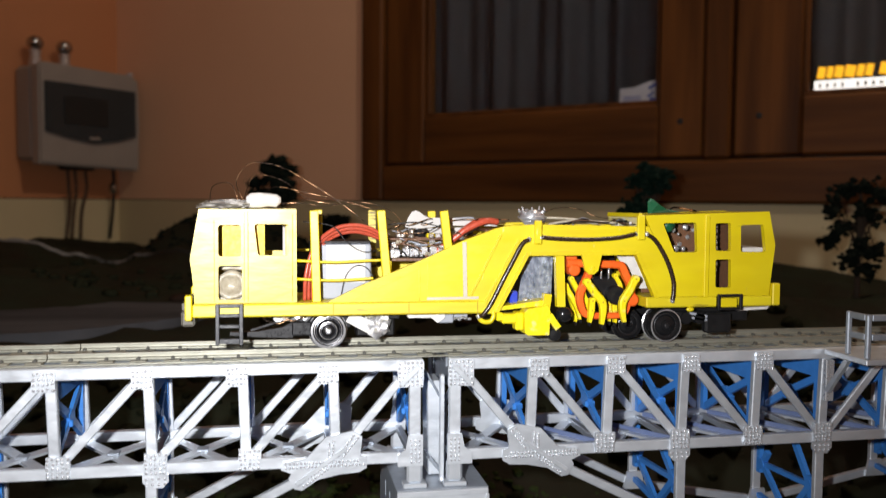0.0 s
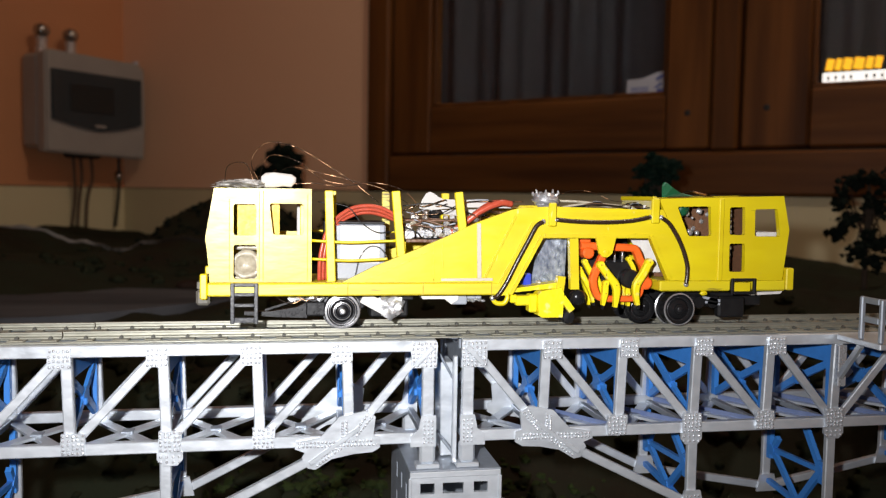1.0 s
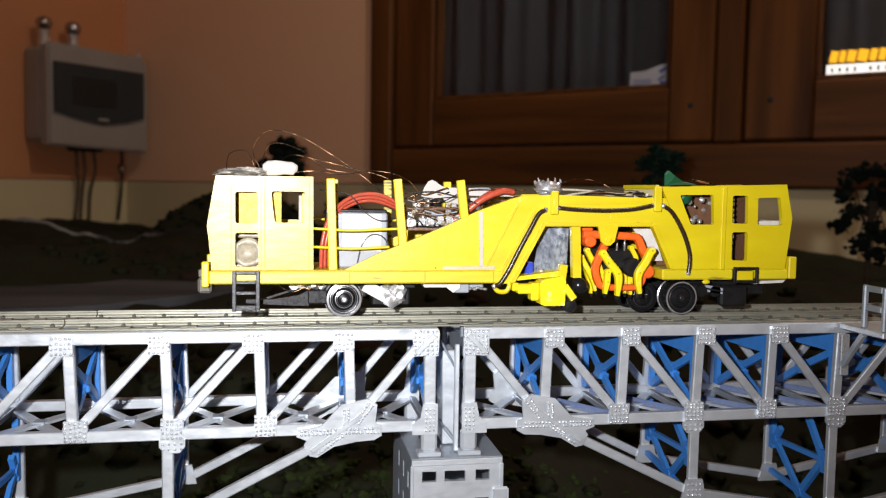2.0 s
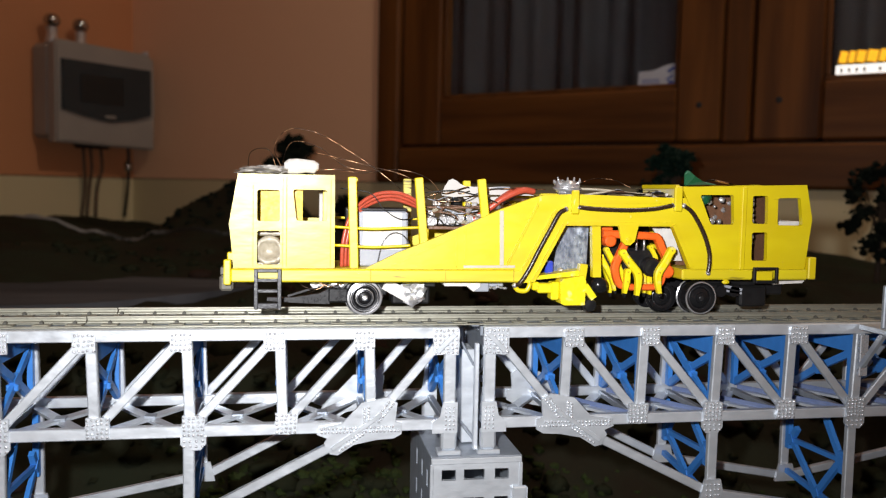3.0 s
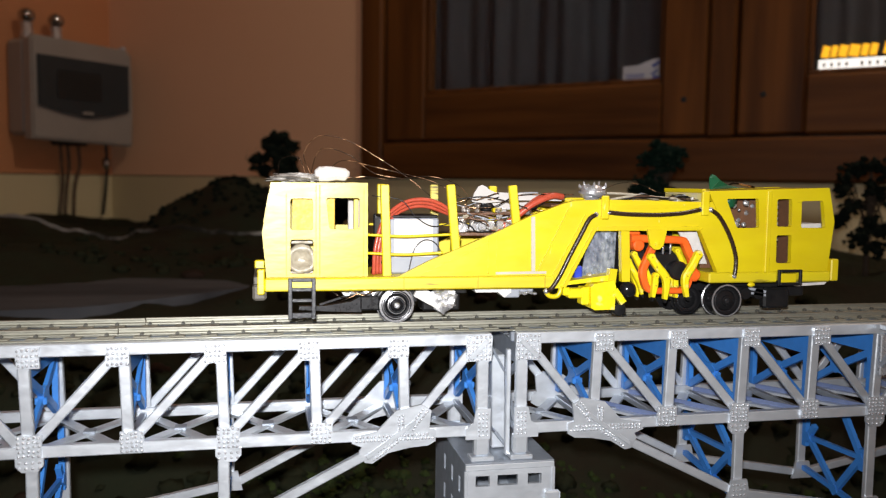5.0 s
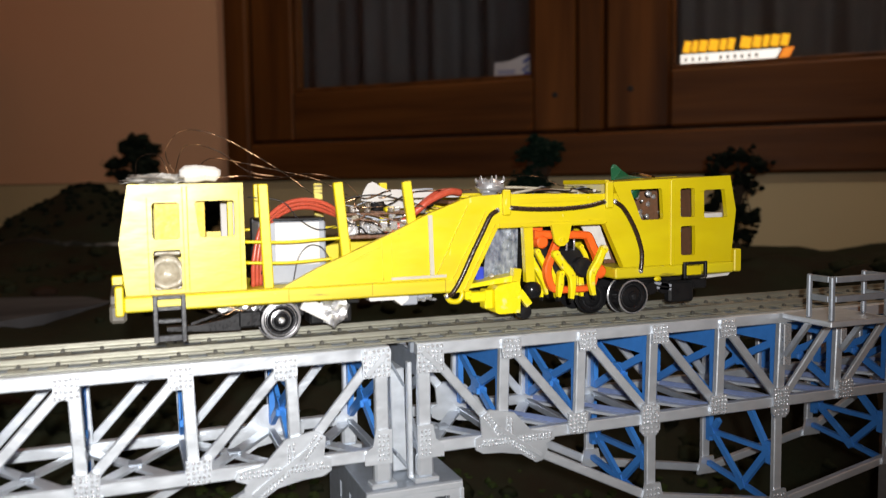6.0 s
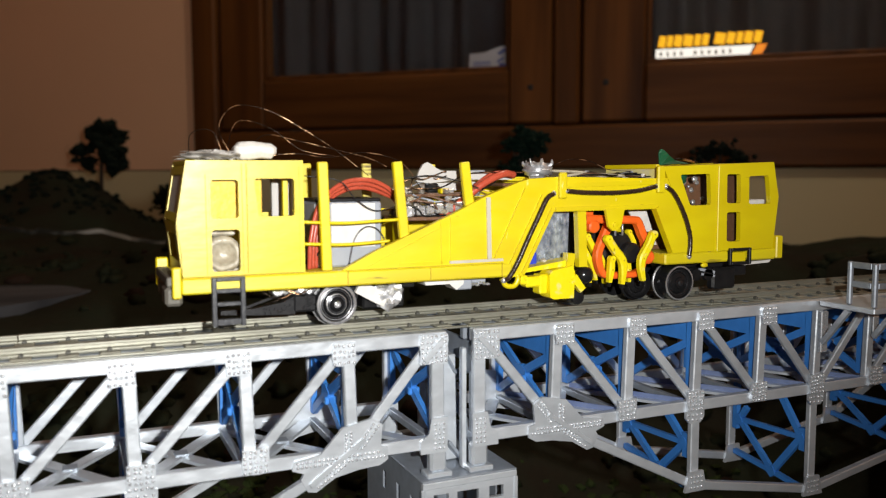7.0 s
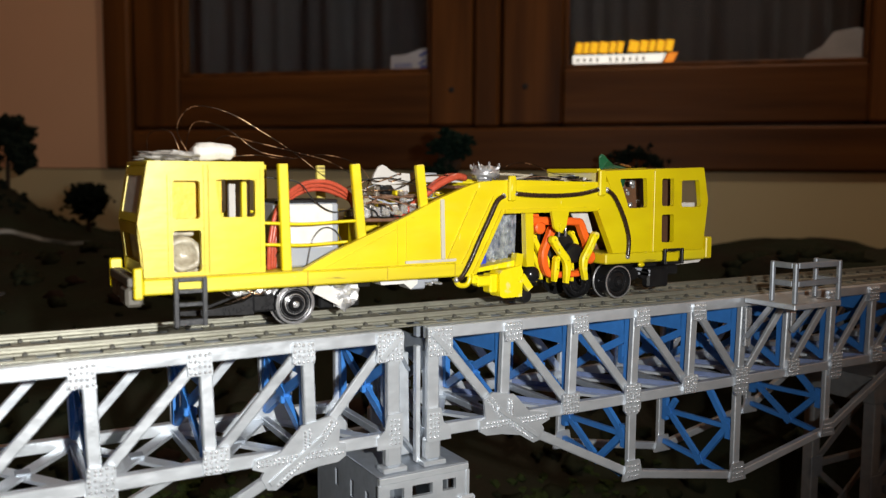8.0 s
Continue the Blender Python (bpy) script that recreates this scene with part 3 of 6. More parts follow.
for u, b in ((8, 8), (254, 8), (8, 182), (254, 182)):
    bm = BM()
    room_slab(bm, u - 3, u + 3, b - 3, b + 3, FLOOR, -9.05, 0.4)
    leg = part("leg", bm, WOODV, table)

# water
bm = BM()
ring = [bm.verts.new((-36 + 25 * math.cos(a) * (1 + 0.15 * math.sin(3 * a)), 47 + 12 * math.sin(a) * (1 + 0.1 * math.cos(2 * a)), 14.6)) for a in (2 * math.pi * k / 48 for k in range(48))]
bm.faces.new(ring)
low = bmesh.ops.extrude_face_region(bm, geom=bm.faces[:])["geom"]
for v in low:
    if isinstance(v, bmesh.types.BMVert):
        v.co.z = 12.0
solo("water", bm, POND, "dull grey painted model pond", "water", kind="structure")


def build_moss(seed=5):
    rng = random.Random(seed)
    bm = BM()
    for _ in range(900):
        x, y = rng.uniform(-34, 40), rng.choice((rng.uniform(5, 34), rng.uniform(8, 80)))
        s = rng.uniform(0.25, 0.9)
        z = ground_height(x, y)
        if ((x + 36) / 27) ** 2 + ((y - 47) / 14) ** 2 < 1:
            continue
        lump(bm, (x, y, z + 0.1 * s), (s, s, s * 0.7), rng.random() * 50, 2, 0.8, 2.2)
    solo("moss_clumps", bm, MOSS, "dark green moss clumps scattered on the scenery", "moss", kind="stuff", soft=True)
    bm, bm2 = BM(), BM()
    for _ in range(260):
        a, q = rng.uniform(0, 6.3), rng.random() ** 0.7
        x, y = -13 + 15 * q * math.cos(a), 101 + 12 * q * math.sin(a)
        s = rng.uniform(0.25, 0.55)
        lump(bm2, (x, y, ground_height(x, y) + 0.15 * s), (s, s, s * 0.8), rng.random() * 50, 1, 0.8, 1.7)
    solo("hill_bushes", bm2, LEAFDARK, "dark low bushes covering the hill", "bushes", kind="stuff")
    for _ in range(46):
        x, y = rng.uniform(-26, 36), rng.uniform(10, 60)
        s = rng.uniform(0.4, 1.3)
        if ((x + 36) / 27) ** 2 + ((y - 47) / 14) ** 2 > 1:
            lump(bm, (x, y, ground_height(x, y) + 0.1 * s), (s, s * 0.8, s * 0.6), rng.random() * 50, 2, 0.5, 1.4)
    turf = BM()
    for _ in range(420):
        cx, cy, sx = rng.choice(((-2.0, 21.5, 2.6), (-2.0, 21.5, 2.6), (-9.5, 20.5, 2.0), (9.6, 21.6, 1.8), (20.0, 18.0, 4.0)))
        x, y = cx + rng.gauss(0, sx), cy + rng.gauss(0, 1.3)
        q = rng.uniform(0.16, 0.42)
        lump(turf, (x, y, ground_height(x, y) + 0.1 * q), (q, q, q * 0.7), rng.random() * 50, 1, 0.9, 2.0)
    solo("turf_clumps", turf, GRASS, "green and brown turf tufts in the valley", "turf", kind="stuff")
    solo("stones", bm, REDROCK, "reddish brown stones in the valley", "stones", kind="stuff", soft=True)


def build_pale_ridge(line, width, label):
    """A worn pale edge of plaster that follows the terrain."""
    bm = BM()
    rows = []
    for k, c in enumerate(curve_points([(x, y, 0) for x, y in line], 10)):
        w = width * (0.6 + 0.6 * abs(noise.noise(c * 0.2)))
        row = []
        for o, h in ((-1.0, -0.3), (-0.5, 0.25), (0.0, 0.4), (0.5, 0.25), (1.0, -0.3)):
            y = c.y + o * w
            row.append(bm.verts.new((c.x, y, ground_height(c.x, y) + h)))
        rows.append(row)
    for a, b in zip(rows, rows[1:]):
        for i in range(4):
            bm.faces.new((a[i], b[i], b[i + 1], a[i + 1]))
    solo("plaster_ridge", bm, PALERIDGE, label, "plaster ridge", "pale ridges", soft=True)


build_moss()
build_pale_ridge(((-62, 119), (-50, 112), (-44, 108), (-39, 105), (-30, 100), (-24.5, 94), (-18.7, 88), (-14.4, 85), (-9.7, 83.4), (-5.5, 83.6), (1, 85)), 0.5, "pale worn plaster edge on the dark scenery")


def build_tree(name, x, y, top, spread, seed, leaf, label, clumps, droop=0.0, bare=0.35, shape=()):
    rng = random.Random(seed)
    z0 = ground_height(x, y) - 0.3
    t = thing(name, (x, y, z0), label, "tree", "model trees")
    bm = BM()
    tall = top - z0
    lean = rng.uniform(-0.4, 0.4)
    tube(bm, [(x, y, z0), (x + lean * 0.5, y, z0 + tall * 0.5), (x + lean, y, z0 + tall * 0.95)], 0.32, 8, 5, 0.3)
    limbs = []
    for k in range(clumps):
        f = bare + (0.97 - bare) * (k + 0.5) / clumps
        a = k * 2.4 + rng.uniform(-0.4, 0.4)
        r = spread * (1.0 - 0.55 * f) * rng.uniform(0.55, 1.1)
        c = Vector((x + lean * f + r * math.cos(a), y + r * math.sin(a), z0 + tall * f - droop * r))
        if shape:
            dx, dz = shape[k]
            c = Vector((x + dx * 0.8, y - dx * 0.5 + rng.uniform(-0.4, 0.4), top - dz))
        limbs.append(c)
        tube(bm, [(x + lean * f, y, z0 + tall * f * 0.92), c], 0.12, 5, 2, 0.4)
    part("trunk", bm, TRUNK, t, "thin brown trunk with limbs", soft=True)
    bm = BM()
    for c in limbs + [Vector((x + lean, y, top - 0.5))]:
        for _ in range(22):
            s = rng.uniform(0.25, 0.6) * spread * (0.17 if shape else 0.3)
            p = c + Vector((rng.gauss(0, 1), rng.gauss(0, 1), rng.gauss(0, 0.8))) * spread * (0.1 if shape else 0.12)
            lump(bm, p, (s, s, s * 0.8), rng.random() * 90, 1, 0.9, 1.8)
    # loose leaf tufts that break the outline
    for _ in range(900):
        c = rng.choice(limbs)
        p = c + Vector((rng.gauss(0, 1), rng.gauss(0, 1), rng.gauss(0, 0.8))) * spread * (0.12 if shape else 0.17)
        s = rng.uniform(0.07, 0.17)
        vs = [bm.verts.new(p + Vector((rng.uniform(-1, 1), rng.uniform(-1, 1), rng.uniform(-1, 1))) * s) for _ in range(3)]
        bm.faces.new(vs)
    part("crown", bm, leaf, t, "clumped leafy crown")


build_tree("model_tree", -6.8, 101.7, 30.8, 4.5, 2, LEAFDARK, "dark model tree with clumped layers on the hill", 11)
ROUND = tuple((2.5 * math.sin(k * 2.4) * math.sqrt(k / 24), 2.3 + 2.1 * math.cos(k * 2.4) * math.sqrt(k / 24)) for k in range(24))
build_tree("model_tree", 2.4, 96.7, 22.6, 4.4, 11, LEAFDARK, "small round dark model tree", len(ROUND), shape=ROUND)
LOBED = tuple((cx + rx * math.sin(k * 2.4) * math.sqrt(k / n), cz + rz * math.cos(k * 2.4) * math.sqrt(k / n)) for cx, cz, rx, rz, n in ((0.4, 1.6, 1.9, 1.3, 16), (-0.9, 4.3, 1.5, 1.3, 12)) for k in range(n))
build_tree("model_tree", 30.8, 50.5, 28.4, 3.6, 3, LEAFGREEN, "dark green model tree with a two-lobed crown", len(LOBED), shape=LOBED)
DROOP = ((-1.6, 1.2), (-0.3, 0.8), (1.2, 1.0), (2.3, 1.6), (-2.2, 2.2), (-2.6, 3.0), (0.2, 2.6), (0.8, 3.4), (1.4, 3.9), (-0.6, 4.5), (-1.5, 4.7), (-2.4, 5.3), (-2.6, 6.2), (0.3, 5.9), (-0.6, 7.1), (0.8, 7.2), (1.5, 6.8), (-1.2, 8.0), (0.2, 8.6), (1.2, 8.8))
build_tree("model_tree", 49.6, 43.6, 27.0, 4.2, 5, LEAFDARK, "dark drooping model tree beside the wall", len(DROOP), shape=DROOP)

# ---- the bridge ----
NODES = (0.70, 3.585, 6.52, 9.49, 12.48, 15.35, 18.2, 21.15, 24.1, 27.0, 29.9)
LEFT_NODES = (0.74, 3.6, 6.63, 9.68, 12.71, 15.73, 18.5, 21.3, 24.1, 27.0, 29.9)
ZT0, ZT1, ZB0, ZB1 = 18.52, 18.93, 15.26, 15.65
BACK = 4.3  # how far the second truss stands behind the first


def rivet(bm, x, y, z, r=0.055, h=0.055):
    rings = []
    for f, d in ((1.0, 0.0), (0.8, 0.62), (0.4, 0.95)):
        rings.append([bm.verts.new((x + f * r * math.cos(a), y - d * h, z + f * r * math.sin(a))) for a in (2 * math.pi * k / 7 for k in range(7))])
    for lo, hi in zip(rings, rings[1:]):
        for k in range(7):
            bm.faces.new((lo[k], lo[(k + 1) % 7], hi[(k + 1) % 7], hi[k]))
    bm.faces.new(rings[-1])


def gusset_meshes(w, h, seed=0, strip=0):
    bm = BM()
    rng = random.Random(int(w * 100) + seed)
    ring = []
    for a, b in (((-1, -1), (1, -1)), ((1, -1), (1, 1)), ((1, 1), (-1, 1)), ((-1, 1), (-1, -1))):
        for k in range(5):
            f = k / 5
            j = rng.uniform(-1, 1) * 0.022
            ring.append(((a[0] + (b[0] - a[0]) * f) * (w / 2 + j), (a[1] + (b[1] - a[1]) * f) * (h / 2 + j)))
    plate(bm, ring, [], side, -0.085, 0.03)
    if strip:
        # the end of a diagonal that lies over the plate, thick with paint
        bar(bm, (-0.3 * strip, 0.3), (0.34 * strip, -0.36), 0.2, -0.15, -0.086, 0.03)
    body = meshed("gusset_plate", bm, SILVER, Matrix.Identity(4))
    bm = BM()
    nx, nz = max(int(w / 0.135), 2), max(int(h / 0.135), 2)
    for i in range(nx):
        for j in range(nz):
            rivet(bm, -w / 2 + w * (i + 0.5) / nx + rng.uniform(-0.022, 0.022), -0.085, -h / 2 + h * (j + 0.5) / nz + rng.uniform(-0.022, 0.022))
    return body, smooth(meshed("rivets", bm, RIVET, Matrix.Identity(4)))


GUSSET_TOP = [gusset_meshes(0.70, 0.66, s) for s in (1, 2, 3)]
GUSSET_LOW = [gusset_meshes(0.74, 0.72, s) for s in (4, 5, 6)]
GUSSET_END = {sgn: gusset_meshes(0.92, 0.92, 7, sgn) for sgn in (-1, 1)}
BIG = ((3.84, 16.32), (2.95, 16.5), (2.6, 16.28), (2.67, 15.62), (2.44, 15.57), (2.44, 15.19), (2.7, 15.04), (3.34, 15.0), (4.1, 14.85), (4.66, 14.5), (4.92, 14.55), (5.12, 14.94), (5.02, 15.1), (5.37, 15.24), (5.3, 15.5), (4.5, 15.62))


def add_gusset(parent, meshes, x, z, y=0.0, turn=0):
    g = piece("gusset_plate", meshes[0], parent, (x, y, z), (0, turn, 0), "riveted silver gusset plate")
    piece("rivets", meshes[1], g, (x, y, z), (0, turn, 0))


def cross_frame_mesh(z0, z1, name, mat):
    """A braced frame that stands across the bridge, about x = 0: two posts, a deep head plate, and four arms on a hub."""
    y0, y1 = 0.36, BACK - 0.02
    bm = BM()
    for y in (y0, y1 - 0.26):
        plate(bm, [(y, z0), (y + 0.26, z0), (y + 0.26, z1), (y, z1)], [], across, -0.1, 0.1)
    # head plate with a straight lower edge
    plate(bm, [(y0 + 0.262, z1 - 0.72), (y1 - 0.262, z1 - 0.78), (y1 - 0.262, z1), (y0 + 0.262, z1)], [], across, -0.05, 0.05)
    hub = Vector((2.42, 16.74))
    for k, b in enumerate(((y1 - 0.24, 17.62), (y0 + 0.22, 17.66), (y0 + 0.22, z0 + 0.16), (y1 - 0.24, z0 + 0.1))):
        end = Vector(b)
        n = Vector((-(end - hub).y, (end - hub).x)).normalized() * 0.14
        plate(bm, [tuple(hub + n), tuple(hub - n), tuple(end - n), tuple(end + n)], [], across, -0.07 - 0.004 * k, 0.07 + 0.004 * k)
    plate(bm, [(hub.x - 0.42, hub.y + 0.12), (hub.x - 0.3, hub.y - 0.2), (hub.x + 0.1, hub.y - 0.34), (hub.x + 0.4, hub.y - 0.12), (hub.x + 0.34, hub.y + 0.26), (hub.x - 0.05, hub.y + 0.3)], [], across, -0.1, 0.1)
    slab(bm, -0.2, 0.2, hub.x - 0.42, hub.x - 0.22, hub.y - 0.26, hub.y - 0.02, 0.03)
    return meshed(name, bm, mat, Matrix.Identity(4))


FRAME_BLUE = cross_frame_mesh(15.68, 18.42, "cross_frame", BLUE)
FRAME_ENDBLUE = cross_frame_mesh(15.68, 18.42, "end_frame", BLUE)
FRAME_END = cross_frame_mesh(15.0, 18.42, "end_frame", GREYPAINT)


def lower_frame_mesh(z0):
    """A triangulated frame across the bridge under the deck, about x = 0."""
    y0, y1, z1 = 0.36, BACK - 0.02, 15.2
    zm = z0 + 0.44 * (z1 - z0)
    far, near, foot, top, near_low = (y1 - 0.35, zm - 0.05), (y0 + 0.22, zm + 0.1), (2.02, z0 - 0.22), (1.75, z1 - 0.3), (y0 + 0.2, z0 - 0.42)
    bm = BM()
    k = 0
    for a, b, w in ((far, near, 0.2), (far, foot, 0.24), (foot, near, 0.26), (near, top, 0.26), (foot, near_low, 0.2), (foot, (y1 - 0.1, z0), 0.2), (far, (y1 - 0.75, zm + 0.55), 0.22), ((y1 - 0.14, zm - 0.5), (y1 - 0.14, z1 - 0.1), 0.24), ((y0 + 0.13, zm + 0.5), (y0 + 0.13, zm - 0.4), 0.28)):
        av, bv = Vector(a), Vector(b)
        n = Vector((-(bv - av).y, (bv - av).x)).normalized() * w / 2
        plate(bm, [tuple(av + n), tuple(av - n), tuple(bv - n), tuple(bv + n)], [], across, -0.08 - 0.004 * k, 0.08 + 0.004 * k)
        k += 1
    for c in (foot, near, far):
        plate(bm, [(c[0] - 0.25, c[1] - 0.05), (c[0], c[1] - 0.25), (c[0] + 0.25, c[1] - 0.05), (c[0] + 0.1, c[1] + 0.22), (c[0] - 0.1, c[1] + 0.22)], [], across, -0.13, 0.13)
    return meshed("lower_cross_frame", bm, BLUE, Matrix.Identity(4))


FRAME_LOW = {z: lower_frame_mesh(z) for z in (12.75, 11.75)}


def low_chord(u):
    """The height of the sagging lower chord."""
    pts = ((4.0, 15.2), (9.4, 12.5), (15.3, 11.42), (21.2, 12.5), (26.6, 15.2))
    for (a, za), (b, zb) in zip(pts, pts[1:]):
        if a <= u <= b:
            return za + (zb - za) * (u - a) / (b - a)
    return 15.2


def build_span(sgn, label):
    t = thing("truss_bridge_span", (sgn * 15.3, 1.95, 14.4), label, "bridge", "bridge spans")
    X = lambda u: sgn * u
    nodes = NODES if sgn > 0 else LEFT_NODES
    hangers = ((9.4, 12.75), (15.2, 11.75), (21.0, 12.75)) if sgn > 0 else ((9.62, 12.75), (15.55, 11.75), (21.1, 12.75))
    for row, (y, mat) in enumerate(((0.0, SILVER), (BACK, SILVER))):
        d0, d1 = (y, y + 0.34)
        bm = BM()
        slab(bm, min(X(0.46), X(30.2)), max(X(0.46), X(30.2)), d0, d1, ZT0, ZT1, 0.03)
        part("top_chord", bm, mat, t)
        bm = BM()
        slab(bm, min(X(0.9), X(29.7)), max(X(0.9), X(29.7)), d0 + 0.01, d1 - 0.01, ZB0, ZB1, 0.03)
        part("bottom_chord", bm, mat, t)
        for i, u in enumerate(nodes):
            end = i in (0, 10)
            bm = BM()
            lean = 0.1 if 0 < i < 10 else 0
            bar(bm, (X(u), ZT0 + 0.02), (X(u - lean), (14.75 if end else ZB1 - 0.02)), 0.42 if end else 0.36, d0 + 0.03, d1 - 0.05, 0.035)
            p = part("post", bm, mat, t)
            if end:
                bm = BM()
                slab(bm, X(u) - 0.28, X(u) + 0.28, d0 - 0.02, d1 + 0.02, 14.52, 15.25, 0.08)
                slab(bm, X(u) - 0.42, X(u) + 0.42, d0 - 0.12, d1 + 0.12, 14.36, 14.52, 0.03)
                part("bearing_foot", bm, mat, t, "silver foot standing on the pier")
                bm = BM()
                o = 1 if i == 0 else -1
                plate(bm, [(X(u - 0.28 * o), 15.15), (X(u + 0.62 * o), 15.15), (X(u + 0.62 * o), 15.55), (X(u + 0.34 * o), 15.75), (X(u + 0.24 * o), 16.25), (X(u - 0.28 * o), 16.25)], [], side, d0 - 0.05, d0 + 0.02)
                f = part("foot_gusset", bm, mat, t)
                if row == 0:
                    bm = BM()
                    for k in range(18):
                        rivet(bm, X(u + o * (-0.15 + 0.14 * (k % 3))), d0 - 0.05, 15.3 + 0.15 * (k // 3), 0.045)
                    part("rivets", bm, RIVET, f, soft=True)
        for i in range(10):
            a, b = nodes[i], nodes[i + 1]
            bm = BM()
            if i < 5:
                p, q = (X(a + 0.2), ZT0 + 0.05), (X(b - 0.16), ZB1 - 0.05)
            else:
                p, q = (X(a + 0.16), ZB1 - 0.05), (X(b - 0.2), ZT0 + 0.05)
            bar(bm, p, q, 0.31, d0 + 0.07, d1 - 0.09, 0.035)
            part("diagonal", bm, mat, t)
        # the sagging lower chord on its hangers
        for a, b in ((4.0, 9.4), (9.4, 15.3), (15.3, 21.2), (21.2, 26.6)):
            bm = BM()
            bar(bm, (X(a), low_chord(a)), (X(b), low_chord(b)), 0.32, d0 + 0.02, d1 - 0.04, 0.035)
            part("lower_chord", bm, mat, t)
        for u, _ in hangers:
            bm = BM()
            bar(bm, (X(u), ZB0 + 0.02), (X(u), low_chord(u)), 0.38, d0 + 0.05, d1 - 0.06, 0.035)
            part("hanger", bm, mat, t)
            bm = BM()
            z = low_chord(u)
            plate(bm, [(X(u - 0.5), z - 0.2), (X(u + 0.5), z - 0.2), (X(u + 0.32), z + 0.55), (X(u - 0.32), z + 0.55)], [], side, d0 - 0.05, d0 + 0.06)
            g = part("hanger_gusset", bm, mat, t)
            if row == 0:
                bm = BM()
                for k in range(12):
                    rivet(bm, X(u - 0.24 + 0.16 * (k % 4)), d0 - 0.05, z - 0.05 + 0.2 * (k // 4), 0.045)
                part("rivets", bm, RIVET, g, soft=True)
        for o in (0, 1):
            bm = BM()
            ring = [(X(u if not o else 30.64 - u), z) for u, z in BIG]
            plate(bm, ring, [], side, d0 - 0.07, d0 + 0.04)
            g = part("corner_gusset", bm, mat, t, "large pointed riveted gusset plate")
            if row == 0:
                bm = BM()
                for (x0, z0, x1, z1, n) in ((2.55, 15.31, 5.2, 15.31, 22), (2.75, 15.45, 5.2, 15.43, 20), (2.75, 16.25, 3.25, 15.64, 8), (2.91, 16.32, 3.41, 15.66, 8), (3.6, 15.62, 3.6, 16.15, 6), (3.74, 15.62, 3.74, 16.1, 6), (3.8, 15.2, 4.6, 14.65, 9), (3.96, 15.22, 4.76, 14.76, 9)):
                    for k in range(n):
                        f = k / (n - 1)
                        u = x0 + (x1 - x0) * f
                        rivet(bm, X(u if not o else 30.64 - u), d0 - 0.07, z0 + (z1 - z0) * f)
                part("rivets", bm, RIVET, g, soft=True)
                bm = BM()
                p, q = (3.15, 15.92), (4.86, 14.72)
                bar(bm, (X(p[0] if not o else 30.64 - p[0]), p[1]), (X(q[0] if not o else 30.64 - q[0]), q[1]), 0.16, d0 - 0.13, d0 - 0.072, 0.02)
                part("raised_strip", bm, mat, g)
    # riveted plates on the front truss
    for i, u in enumerate(nodes):
        off = -0.22 if i < 5 else 0.22
        if i in (0, 10):
            add_gusset(t, GUSSET_END[sgn if i == 0 else -sgn], X(u + (0.18 if i == 0 else -0.18)), 18.41)
            continue
        if i != 5 or sgn < 0:
            add_gusset(t, GUSSET_TOP[i % 3], X(u + (0.18 if i < 5 else -0.18)), 18.51)
        if i not in (1, 9):
            if i in (3, 5, 7):
                bm = BM()
                c = X(u + (off if i != 5 else -0.15))
                plate(bm, [(c - 0.42, 15.3), (c + 0.42, 15.3), (c + 0.42, 15.05), (c + 0.24, 14.84), (c - 0.24, 14.84), (c - 0.42, 15.05)], [], side, -0.05, 0.03)
                g = part("hanger_plate", bm, SILVER, t, "riveted eight-sided plate over a hanger")
                bm = BM()
                for k in range(8):
                    rivet(bm, c - 0.3 + 0.2 * (k % 4), -0.05, 15.15 - 0.18 * (k // 4))
                part("rivets", bm, RIVET, g, soft=True)
            add_gusset(t, GUSSET_LOW[i % 3], X(u + (off if i != 5 else -0.15)), 15.67)
        piece("cross_frame", FRAME_BLUE, t, (X(u - 0.02), 0, 0), label="blue braced cross frame")
    piece("end_frame", FRAME_END if sgn > 0 else FRAME_ENDBLUE, t, (X(nodes[0]), 0, 0), label="dull silver end frame" if sgn > 0 else "blue braced end frame")
    piece("end_frame", FRAME_END, t, (X(nodes[10]), 0, 0), label="dull silver end frame")
    for u, z in hangers:
        piece("lower_cross_frame", FRAME_LOW[z], t, (X(u), 0, 0), label="blue braced frame under the deck")
    for i in range(10):
        a, b = nodes[i] + 0.15, nodes[i + 1] - 0.15
        for k, (ya, yb) in enumerate(((0.35, BACK), (BACK, 0.35))):
            bm = BM()
            p, q = Vector((X(a), ya)), Vector((X(b), yb))
            n = Vector((-(q - p).y, (q - p).x)).normalized() * 0.21
            plate(bm, [tuple(p + n), tuple(p - n), tuple(q - n), tuple(q + n)], [], flat, 15.26 + 0.05 * k, 15.36 + 0.05 * k)
            brace = part("bottom_bracing", bm, SILVER, t, "dull silver crossed bracing")
            if sgn > 0 and k and i > 0:
                bm = BM()
                o = n * 0.35
                ring = [p + o, p + o * 1.5, q + o * 1.5, q + o]
                plate(bm, [tuple(v) for v in ring], [], flat, 15.415, 15.6)
                part("bracing_web", bm, BLUEGREY, brace, "blue-grey upright web of the bracing")
        bm = BM()
        c = X((a + b) / 2)
        slab(bm, c - 0.2, c + 0.2, BACK / 2 - 0.05, BACK / 2 + 0.4, 15.22, 15.46, 0.02)
        part("bracing_hub", bm, GREYPAINT, t)
    for i, u in enumerate(nodes):
        bm = BM()
        slab(bm, X(u) - 0.12, X(u) + 0.12, 0.36, BACK - 0.02, 15.24, 15.48, 0.02)
        part("cross_beam", bm, GREYPAINT, t)
